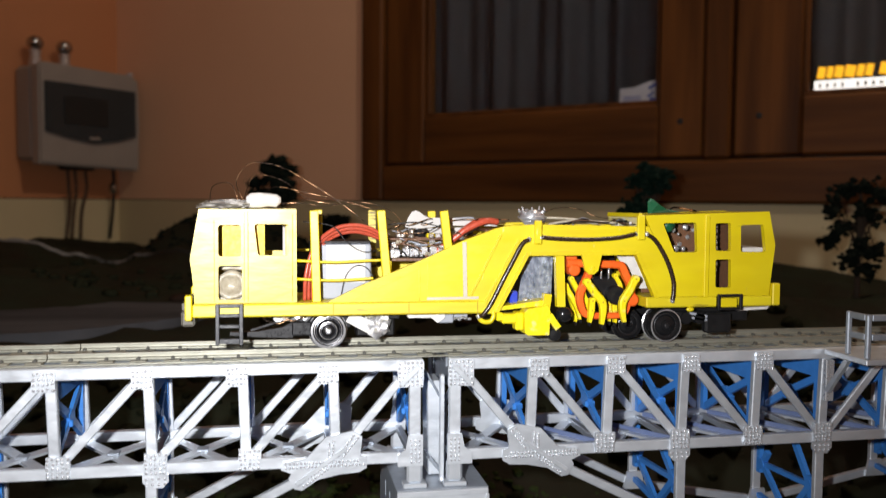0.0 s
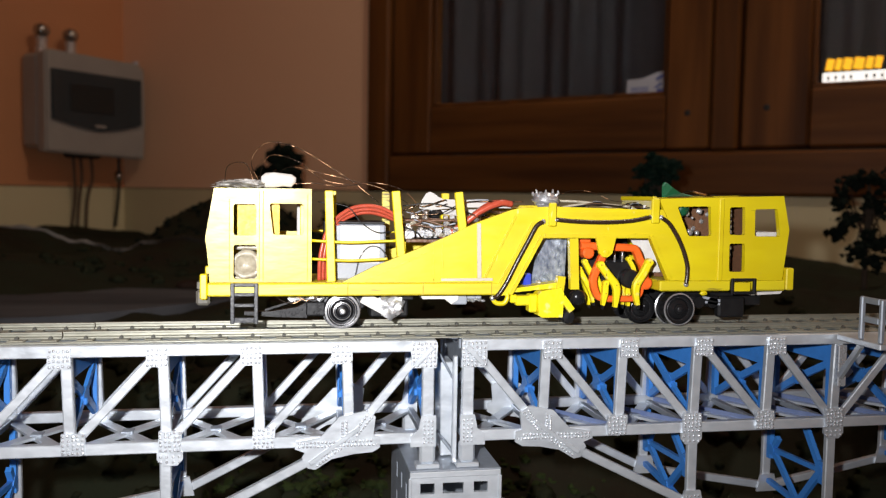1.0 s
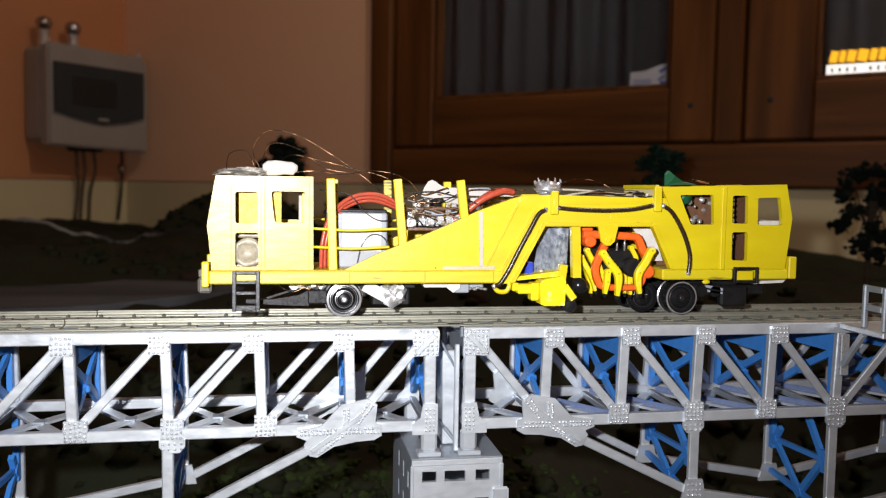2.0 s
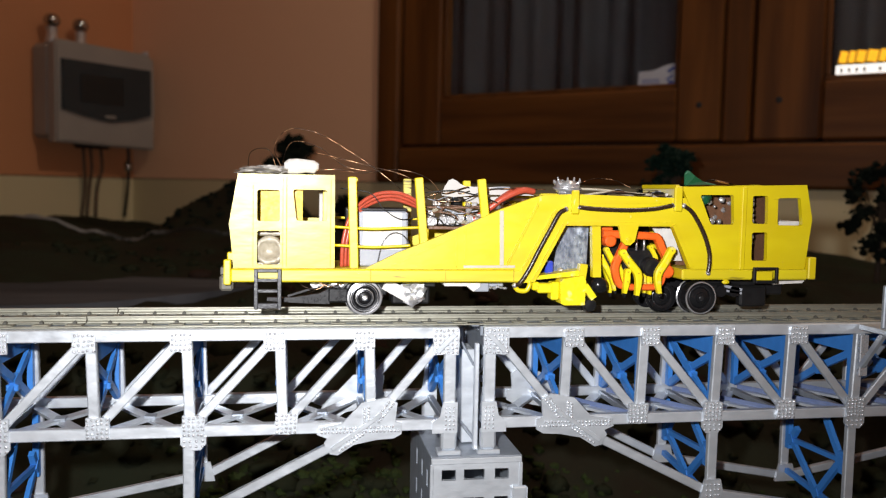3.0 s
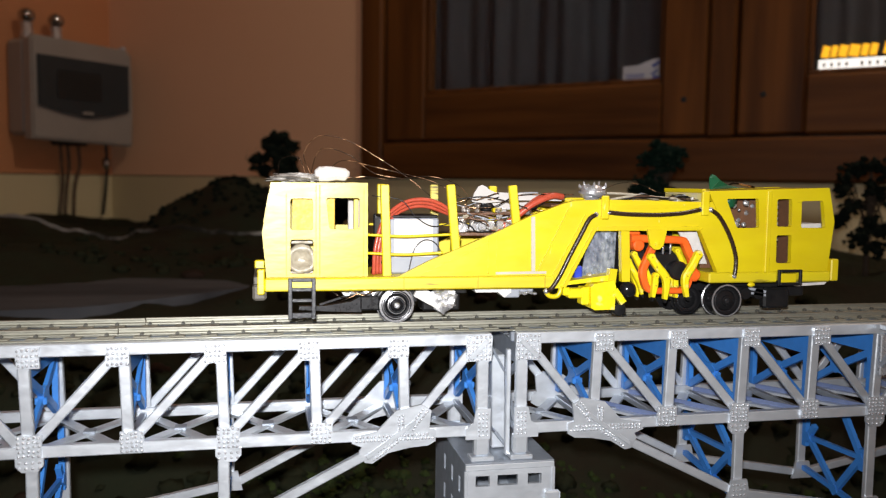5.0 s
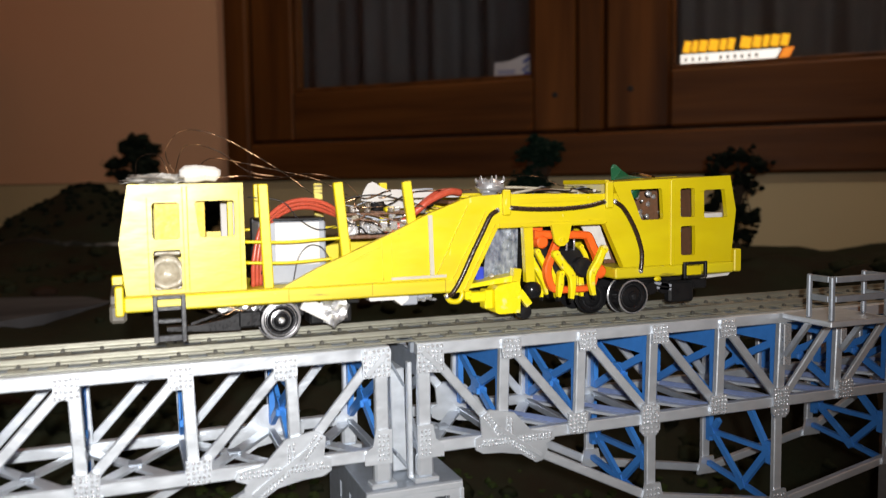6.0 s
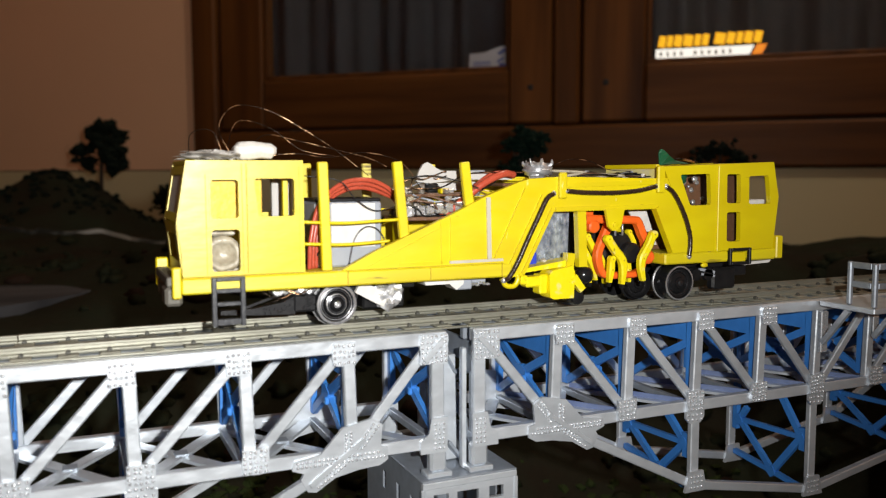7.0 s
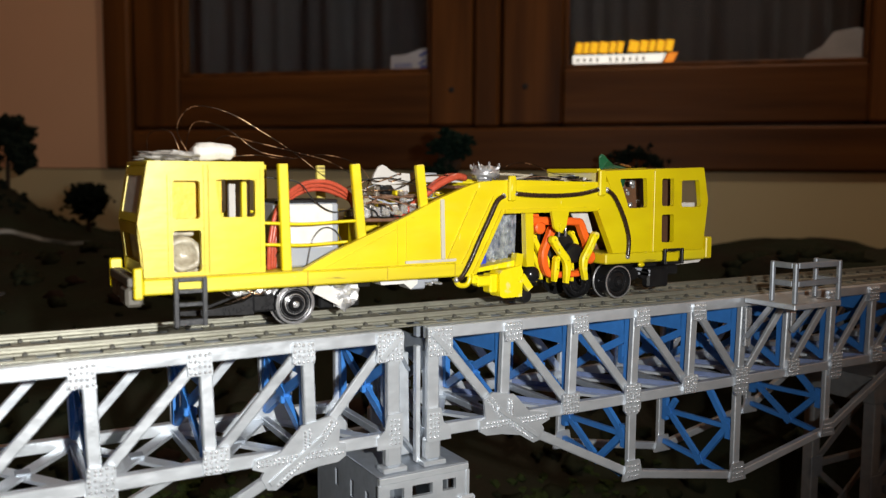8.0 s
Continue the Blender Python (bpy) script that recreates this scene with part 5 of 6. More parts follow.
    for k in range(7):
        slab(bm, -1.45 + 0.33 * k, -1.2 + 0.33 * k, 0.75, 0.95, 22.45 + 0.025 * k, 22.75 + 0.025 * k, 0.03)
    tpart("terminal_strip", bm, CHROME, "row of shiny terminals", board)
    bm = BM()
    lump(bm, (-0.3, 1.6, 23.3), (0.3, 0.3, 0.2), 4, 3, 0.25)
    tpart("black_coil", bm, BLACK, "black coil", board, soft=True)
    # white card on top
    bm = BM()
    plate(bm, [(-0.98, 23.52), (-0.86, 23.84), (-0.72, 24.06), (-0.58, 24.12), (-0.44, 24.06), (-0.28, 23.94), (-0.1, 23.86), (2.4, 23.8), (2.46, 23.56), (0.6, 23.58), (-0.5, 23.46)], [], side, 1.2, 1.3)
    plate(bm, [(-0.75, 23.2), (1.6, 23.25), (1.3, 23.5), (-0.5, 23.45)], [], side, 1.6, 1.66)
    tpart("white_card", bm, GREYCARD, "torn white card strip on the electronics")
    bm = BM()
    slab(bm, -1.7, 1.6, 0.4, 3.1, 20.96, 21.3, 0.03)
    slab(bm, -1.7, -1.55, 0.4, 1.4, 21.3, 22.35, 0.02)
    slab(bm, -0.2, 0.1, 1.0, 1.3, 23.13, 23.3, 0.04)
    slab(bm, -1.7, 2.6, 0.4, 0.6, 21.3, 21.7, 0.02)
    tpart("inner_frame", bm, YELLOW)


WEDGE = [(-3.78, 20.96), (-2.7, 21.5), (-1.6, 21.95), (-0.2, 22.54), (0.91, 23.06), (2.1, 23.5), (2.5, 23.6), (3.6, 23.66), (7.1, 23.6), (7.9, 23.6), (9.0, 21.4), (9.05, 21.0), (8.15, 21.0), (7.4, 22.55), (3.34, 22.53), (2.25, 20.52), (1.62, 20.45), (1.5, 20.96)]


def build_side_frame():
    both_sides("side_frame", YELLOW, WEDGE, [], 0.22, "yellow wedge-shaped side frame with an arch")
    y = NEAR
    # raised edges along the arch
    for pts in (((3.3, 22.62), (2.2, 20.56), 0.12), ((2.95, 23.1), (1.75, 20.9), 0.07), ((3.4, 22.62), (7.35, 22.64), 0.12), ((3.6, 23.38), (7.3, 23.46), 0.14), ((7.45, 22.6), (8.2, 21.06), 0.14), ((2.3, 23.3), (1.2, 21.1), 0.06)):
        bm = BM()
        bar(bm, pts[0], pts[1], pts[2], y - 0.07, y - 0.002)
        tpart("edge_strip", bm, YELLOW)
    for p, q, w in (((-0.62, 22.3), (-0.6, 21.0), 0.05), ((-0.3, 22.45), (-0.3, 21.1), 0.05), ((-3.0, 21.0), (-0.65, 22.1), 0.05), ((-2.0, 21.05), (-0.6, 21.05), 0.05)):
        bm = BM()
        bar(bm, p, q, w, y - 0.035, y - 0.002)
        tpart("panel_strip", bm, YELLOW)
    for p, q, w in (((0.97, 23.03), (1.02, 21.11), 0.14), ((-0.35, 21.05), (1.5, 21.06), 0.09)):
        bm = BM()
        bar(bm, p, q, w, y - 0.055, y - 0.002)
        tpart("white_strip", bm, STRIP, "unpainted white plastic strip")
    for pts in ([(3.3, 23.12), (3.05, 22.95), (2.75, 22.4), (2.35, 21.65), (2.0, 20.95), (1.7, 20.5), (1.5, 20.4)], [(3.75, 23.2), (4.5, 23.14), (5.6, 23.12), (6.6, 23.18), (7.35, 23.32)], [(7.78, 23.32), (8.1, 23.1), (8.42, 22.65), (8.68, 22.15), (8.86, 21.6), (8.88, 21.2), (8.84, 20.86)]):
        bm = BM()
        tube(bm, [(a, y - 0.085, b) for a, b in pts], 0.082, 10, 6)
        h = tpart("black_hose", bm, BROWNHOSE, "brown-black hose held along the yellow frame", soft=True)
        for a, b in (pts[0], pts[-1]):
            bm = BM()
            lump(bm, (a, y - 0.085, b), (0.095, 0.08, 0.095), a, 2, 0.2)
            tpart("hose_end", bm, CHROME, "shiny hose end", h, soft=True)
    for x0, x1, z0, z1 in ((3.5, 3.78, 22.95, 23.8), (7.4, 7.7, 23.1, 24.02)):
        bm = BM()
        slab(bm, x0, x1, y - 0.16, y - 0.001, z0, z1, 0.04)
        tpart("lug", bm, YELLOW)
    # roof plates over the arch
    bm = BM()
    slab(bm, 2.6, 7.5, 0.3, 0.75, 23.5, 23.6, 0.02)
    slab(bm, 2.6, 7.5, 2.7, 3.2, 23.5, 23.6, 0.02)
    tpart("top_flange", bm, YELLOW)
    bm = BM()
    slab(bm, 1.9, 3.4, 0.8, 2.6, 23.35, 23.45, 0.03)
    slab(bm, 4.2, 7.6, 0.8, 2.6, 23.3, 23.42, 0.03)
    tpart("top_plate", bm, BROWNBOARD, "dark plate between the frames")
    # foot with its hook
    bm = BM()
    tube(bm, [(1.5, 0.1, 20.45), (1.65, 0.1, 20.22), (1.95, 0.1, 20.2), (2.08, 0.1, 20.4), (2.05, 0.1, 20.55)], 0.09, 8, 5)
    tpart("hook", bm, YELLOW, soft=True)
    # foil cap and its rod
    bm = BM()
    lathe(bm, [(0.24, 23.3), (0.25, 23.58), (0.27, 23.7), (0.42, 23.72), (0.5, 23.82), (0.47, 23.98), (0.36, 24.12), (0.2, 24.18), (0.05, 24.17)], (4.15, 2.45, 0), "z", 22)
    for v in bm.verts:
        v.co += Vector((noise.noise(v.co * 4), noise.noise(v.co * 4 + Vector((9, 0, 0))), 0.5 * noise.noise(v.co * 5 + Vector((0, 5, 0))))) * 0.16
    cap = tpart("foil_cap", bm, CHROMEFOIL, "crumpled shiny foil cap", soft=True)
    rng = random.Random(4)
    for k in range(7):
        a = k * 0.9 + rng.uniform(-0.2, 0.2)
        bm = BM()
        r = rng.uniform(0.5, 0.62)
        c, d = math.cos(a), math.sin(a)
        tube(bm, [(4.15 + 0.34 * c, 2.45 + 0.34 * d, 24.0), (4.15 + 0.5 * c, 2.45 + 0.5 * d, 24.1), (4.15 + r * c, 2.45 + r * d, 24.16 + rng.uniform(0.0, 0.16))], rng.uniform(0.07, 0.11), 5, 3, 0.25)
        tpart("foil_spike", bm, CHROMEFOIL, "", cap)
    for k, (z, r) in enumerate(((23.86, 0.52), (23.72, 0.38))):
        bm = BM()
        tube(bm, [(4.15 + r * math.cos(a), 2.45 + r * math.sin(a), z + 0.04 * math.sin(3 * a)) for a in (0.7 * i for i in range(10))], 0.04, 5, 3)
        tpart("foil_ring", bm, CHROMEFOIL, "", cap, soft=True)
    bm = BM()
    tube(bm, [(4.55, 2.4, 23.86), (5.4, 2.2, 23.84), (6.4, 1.9, 23.74), (7.3, 1.7, 23.68)], 0.05, 8, 5)
    tube(bm, [(4.3, 1.9, 23.55), (5.6, 2.0, 23.75), (6.6, 1.8, 23.66)], 0.05, 8, 5)
    tpart("cable", bm, CREAM, "pale cable over the frame", soft=True)


def build_rear_cab():
    out = [(7.72, 24.0), (12.74, 24.18), (13.02, 22.9), (12.8, 21.0), (9.06, 21.0), (9.02, 21.4), (7.92, 23.6)]
    w1 = [(8.45, 23.72), (8.92, 22.64), (9.84, 22.65), (9.77, 23.75)]
    w2 = [(10.55, 23.73), (10.57, 22.7), (11.2, 22.69), (11.17, 23.74)]
    w3 = [(11.58, 23.66), (11.6, 22.65), (12.64, 22.65), (12.5, 23.69)]
    w4 = [(10.58, 22.37), (10.6, 21.32), (11.23, 21.31), (11.21, 22.38)]
    for k, (a, b) in enumerate(((NEAR, NEAR + 0.2), (FAR - 0.2, FAR))):
        bm = BM()
        plate(bm, out, [rounded(w, 0.09) for w in ((w1, w2, w3, w4) if k == 0 else ([(11.4, 23.8), (11.4, 22.5), (12.75, 22.5), (12.6, 23.8)],))], side, a, b)
        tpart("cab_side", bm, YELLOW, "deep yellow cab side with window openings" if k == 0 else "")
    bm = BM()
    slab(bm, 10.12, 10.3, NEAR - 0.06, NEAR - 0.002, 20.98, 24.04, 0.02)
    tpart("door_strip", bm, YELLOW)
    bm = BM()
    plate(bm, [(7.74, 24.0), (12.72, 24.16), (12.7, 24.07), (7.76, 23.9)], [], side, NEAR + 0.21, FAR - 0.21)
    tpart("roof", bm, YELLOW)

    def rear(u, v, d):
        x = 13.02 - 0.28 * (v - 22.9) / 1.28 if v > 22.9 else 13.02 - 0.22 * (22.9 - v) / 1.9
        return (x - d, u, v)

    bm = BM()
    plate(bm, [(0.26, 22.92), (0.5, 22.92), (0.5, 23.85), (3.0, 23.85), (3.0, 22.92), (3.24, 22.92), (3.24, 24.05), (0.26, 24.05)], [], rear, 0.02, 0.14)
    tpart("rear_upper", bm, YELLOW)
    bm = BM()
    plate(bm, [(0.26, 21.0), (3.24, 21.0), (3.24, 22.88), (3.0, 22.88), (3.0, 22.4), (0.5, 22.4), (0.5, 22.88), (0.26, 22.88)], [], rear, 0.02, 0.14)
    tpart("rear_lower", bm, YELLOW)
    bm = BM()
    slab(bm, 8.3, 11.5, 1.5, 1.6, 21.0, 23.95, 0.02)
    slab(bm, 11.5, 11.58, 0.3, 1.6, 21.0, 23.95, 0.02)
    tpart("inner_board", bm, BROWNBOARD, "brown board inside the cab")
    bm = BM()
    rng = random.Random(3)
    for k in range(12):
        x, z = rng.uniform(9.0, 11.2), rng.uniform(21.6, 23.7)
        lump(bm, (x, 1.46, z), (0.1, 0.06, 0.1), k, 1, 0.4)
    tpart("solder_blob", bm, CHROME, "shiny solder points on the board")
    for k, z in enumerate((21.75, 21.98, 22.2, 22.8, 22.98, 23.18, 23.42, 23.6)):
        bm = BM()
        lump(bm, (10.72 + rng.uniform(-0.03, 0.03), 0.36, z), (0.06 + 0.05 * rng.random(), 0.06, 0.07 + 0.04 * rng.random()), z, 2, 0.45)
        tpart("solder_point", bm, CHROME, "", soft=True)
    for x, z, w in ((9.05, 22.72, 0.1), (9.3, 22.74, 0.14), (9.62, 22.74, 0.09), (9.2, 23.45, 0.1), (9.68, 23.55, 0.12), (9.4, 23.3, 0.06)):
        bm = BM()
        lump(bm, (x, 0.75, z), (w, 0.08, w), x * z, 2, 0.5)
        tpart("solder_blob", bm, CHROME, "shiny solder lump in the cab", soft=True)
    bm = BM()
    lump(bm, (8.85, 0.6, 23.6), (0.32, 0.2, 0.26), 5, 3, 0.3)
    tpart("green_putty", bm, GREENPAPER, "green lump behind the window", soft=True)
    bm = BM()
    slab(bm, 10.66, 10.78, 0.4, 0.46, 21.0, 23.95, 0.01)
    tpart("inner_strip", bm, BROWNBOARD, "brown strip with shiny solder points")
    bm = BM()
    slab(bm, 11.62, 12.8, 0.5, 3.0, 22.45, 22.8, 0.03)
    tpart("inner_ledge", bm, WHITE, "white ledge behind the rear window")
    # upper front panel of the cab, with the wires that run out of it
    bm = BM()
    slab(bm, 7.62, 7.71, 0.26, 3.3, 23.3, 23.92, 0.015)
    panel = tpart("front_panel", bm, PALEYELLOW, "pale thinly painted card panel")
    bm = BM()
    slab(bm, 7.58, 7.73, 0.26, 3.32, 23.925, 24.08, 0.02)
    tpart("panel_rim", bm, YELLOW, "", panel)
    for k, (y, z, w) in enumerate(((2.3, 23.62, 0.16), (1.6, 23.66, 0.12), (1.0, 23.7, 0.1))):
        bm = BM()
        lump(bm, (7.58, y, z), (0.05, w, 0.07), k + 3, 2, 0.5)
        tpart("solder_blob", bm, (WHITE, CHROME, WHITE)[k], "pale blob of glue on the panel")
    for k in range(5):
        bm = BM()
        o = 0.28 * k
        tube(bm, [(4.6 + o, 1.4 + 0.2 * k, 23.6), (5.6 + 0.5 * o, 1.2 + 0.3 * k, 23.74 + 0.03 * k), (6.9, 1.6 + 0.3 * k, 23.7), (7.5, 2.4 + 0.1 * k, 23.8 - 0.04 * k), (7.54, 1.5 + 0.1 * k, 23.62 + 0.05 * k), (7.6, 0.6 + 0.25 * k, 23.66 + 0.04 * k)], 0.025, 5, 5)
        tpart("thin_wire", bm, (BLACK, BROWNBOARD, BLACK, BLACK, BATTERY)[k], ("thin black wire", "thin brown wire", "thin black wire", "thin black wire", "thin grey wire")[k], soft=True)
    bm = BM()
    plate(bm, [(8.24, 24.06), (9.55, 24.12), (9.1, 24.24), (8.72, 24.42), (8.48, 24.6), (8.36, 24.64), (8.27, 24.5)], [], side, 0.96, 1.03)
    plate(bm, [(8.5, 24.07), (9.4, 24.12), (8.95, 24.3), (8.6, 24.38)], [], side, 1.06, 1.12)
    bmesh.ops.bevel(bm, geom=bm.edges[:], offset=0.02, segments=1, affect="EDGES")
    for v in bm.verts:
        v.co.y += 0.12 * math.sin(v.co.x * 5) + 0.25 * (v.co.z - 24.1)
    tpart("green_scrap", bm, GREENPAPER, "folded pointed green scrap on the cab roof")
    bm = BM()
    tube(bm, [(9.4, 1.8, 24.12), (9.7, 1.7, 24.3), (10.2, 1.6, 24.22), (10.6, 1.7, 24.16)], 0.04, 6, 4)
    tpart("roof_wire", bm, COPPER, "", soft=True)
    # black step in the sill
    for b in ((10.66, 10.76, 20.48, 21.08), (11.56, 11.66, 20.48, 21.08)):
        bm = BM()
        slab(bm, b[0], b[1], -0.1, 0.03, b[2], b[3], 0.02)
        tpart("step_side", bm, BLACK, "black step frame")
    for z in (20.48, 20.98):
        bm = BM()
        slab(bm, 10.77, 11.55, -0.09, 0.02, z, z + 0.1, 0.02)
        tpart("step", bm, BLACK)
    bm = BM()
    slab(bm, 10.82, 11.5, 0.03, 0.2, 20.58, 20.92, 0.02)
    tpart("step_plate", bm, YELLOW)


def wheel(x, y, r, near, bright=True, rim=True, wide=0.0):
    """A turned wheel; wide moves its outer face away from the flange."""
    z = 19.25 + r
    s = 1 if near else -1
    flange = y
    y -= s * wide
    bm = BM()
    prof = [(0.05, 0.16 + wide), (r + 0.06, 0.16 + wide), (r + 0.06, 0.1 + wide), (r, 0.08 + wide), (r, -0.1), (r * 0.9, -0.12), (r * 0.86, -0.03), (r * 0.64, -0.01), (r * 0.56, -0.06), (r * 0.34, -0.1), (r * 0.3, -0.16), (r * 0.16, -0.17), (r * 0.14, -0.12), (0.02, -0.12)]
    lathe(bm, [(a, s * b) for a, b in prof], (x, y, z), "y", 40)
    w = tpart("wheel", bm, WHEELBLACK, "dark steel wheel with a bright rim")
    bm = BM()
    inner = 0.85 if bright else 0.89
    lathe(bm, [(r * 0.995, s * -0.104), (r * 0.985, s * -0.13), (r * (inner + 0.02), s * -0.135), (r * inner, s * -0.06)], (x, y, z), "y", 40, False)
    tpart("rim", bm, TURNED if rim else WHEELBLACK, "bright turned rim", w)
    for k, (f, d) in enumerate(((0.76, 0.025), (0.66, 0.02), (0.47, 0.085), (0.38, 0.1)) if bright else ((0.7, 0.02),)):
        bm = BM()
        o = f + (0.035 if bright else 0.015)
        lathe(bm, [(r * o, s * -(d - 0.03)), (r * o, s * -(d + 0.012)), (r * f, s * -(d + 0.016)), (r * f, s * -(d - 0.03))], (x, y, z), "y", 36, False)
        tpart("turned_ring", bm, TURNED if bright and k % 2 == 0 else DULLRING, "", w)
    if wide:
        bm = BM()
        lathe(bm, [(r + 0.065, s * 0.155), (r + 0.068, s * 0.105), (r + 0.03, s * 0.085)], (x, flange, z), "y", 40, False)
        tpart("flange", bm, TURNED, "bright worn flange", w)
    bm = BM()
    lathe(bm, [(r * 0.17, s * -0.165), (r * 0.17, s * -0.19), (r * 0.08, s * -0.2), (r * 0.03, s * -0.19)], (x, y, z), "y", 16)
    tpart("axle_cap", bm, CHROME if bright else DARKMETAL, "", w, soft=True)


def build_running_gear():
    for x, r in ((-3.73, 0.62), (8.85, 0.62)):
        wheel(x, 0.98, r, True, x < 0, True, 0.12 if x < 0 else 0.42)
        wheel(x, 2.94, r, False)
        bm = BM()
        lathe(bm, [(0.14, 1.15), (0.14, 2.77)], (x, 0, 19.25 + r), "y", 12)
        tpart("axle", bm, DARKMETAL, soft=True)
    wheel(7.75, 2.94, 0.6, False)
    wheel(7.75, 0.98 + 0.5, 0.55, True, False, False)
    # black bogie frames
    bm = BM()
    plate(bm, [(-7.1, 19.74), (-6.0, 19.66), (-4.95, 19.62), (-4.95, 20.18), (-5.3, 20.0), (-6.2, 19.86), (-7.1, 19.86)], [], side, 0.95, 1.2)
    bar(bm, (-6.4, 19.9), (-5.0, 20.34), 0.07, 1.0, 1.08)
    slab(bm, -5.0, -4.3, 0.9, 2.6, 19.68, 20.2, 0.06)
    slab(bm, -4.4, -2.9, 1.2, 2.3, 19.9, 20.49, 0.05)
    tpart("front_bogie", bm, DARKMETAL, "blackened bogie frame tapering to the ladder")
    bm = BM()
    slab(bm, -5.6, -4.6, 1.0, 1.6, 20.2, 20.4, 0.05)
    for k in range(5):
        lump(bm, (-5.5 + 0.25 * k, 0.95, 20.28 + 0.04 * (k % 2)), (0.16, 0.12, 0.1), k + 3, 1, 0.6)
    tpart("foil_scrap", bm, FOIL, "foil scraps under the frame")
    bm = BM()
    bar(bm, (-3.0, 20.35), (-2.1, 19.85), 0.42, 0.9, 1.05)
    tpart("white_tape", bm, WHITE, "white tape strip beside the wheel")
    bm = BM()
    lump(bm, (-1.95, 1.1, 20.04), (0.42, 0.32, 0.43), 12, 3, 0.6, 2.4)
    tpart("foil_wad", bm, FOIL, "crumpled foil wad under the frame")
    bm = BM()
    slab(bm, -2.7, -1.3, 1.4, 2.3, 19.55, 20.49, 0.06)
    slab(bm, -1.6, -1.2, 0.8, 1.4, 20.25, 20.49, 0.03)
    tpart("gear_case", bm, BLACK, "black gear case")
    bm = BM()
    plate(bm, [(-1.0, 20.5), (0.4, 20.5), (0.4, 20.28), (0.15, 20.1), (-0.1, 20.3), (-0.9, 20.3)], [], side, 0.6, 1.3)
    tpart("white_block", bm, WHITE, "white plastic block under the frame")
    bm = BM()
    slab(bm, 0.2, 0.75, 0.7, 1.2, 20.08, 20.49, 0.04)
    slab(bm, 0.75, 1.3, 0.8, 1.1, 20.25, 20.49, 0.04)
    tpart("grey_clip", bm, BATTERY)
    bm = BM()
    for k in range(6):
        lump(bm, (0.7 + 0.13 * k, 0.8, 20.26 - 0.03 * (k % 3)), (0.1, 0.08, 0.06), k, 1, 0.5)
    tpart("solder_scrap", bm, CHROME)
    bm = BM()
    slab(bm, 9.3, 12.6, 1.1, 2.4, 19.9, 20.58, 0.06)
    slab(bm, 10.6, 11.7, 0.7, 1.1, 19.5, 20.3, 0.08)
    slab(bm, 9.4, 10.6, 0.7, 1.1, 19.95, 20.35, 0.06)
    for x in (9.75, 10.3):
        lathe(bm, [(0.22, 0.6), (0.24, 0.7), (0.2, 1.0)], (x, 0, 20.1), "y", 14)
    tpart("rear_bogie", bm, BLACK, "black plastic rear bogie")
    bm = BM()
    bar(bm, (9.9, 20.3), (10.6, 20.15), 0.1, 0.6, 0.69)
    bar(bm, (9.95, 20.12), (10.6, 20.02), 0.08, 0.6, 0.69)
    tpart("link", bm, BATTERY, "grey link rod")
    bm = BM()
    lump(bm, (9.6, 0.05, 20.52), (0.16, 0.08, 0.09), 3, 2, 0.2)
    tpart("paint_drip", bm, YELLOW, soft=True)


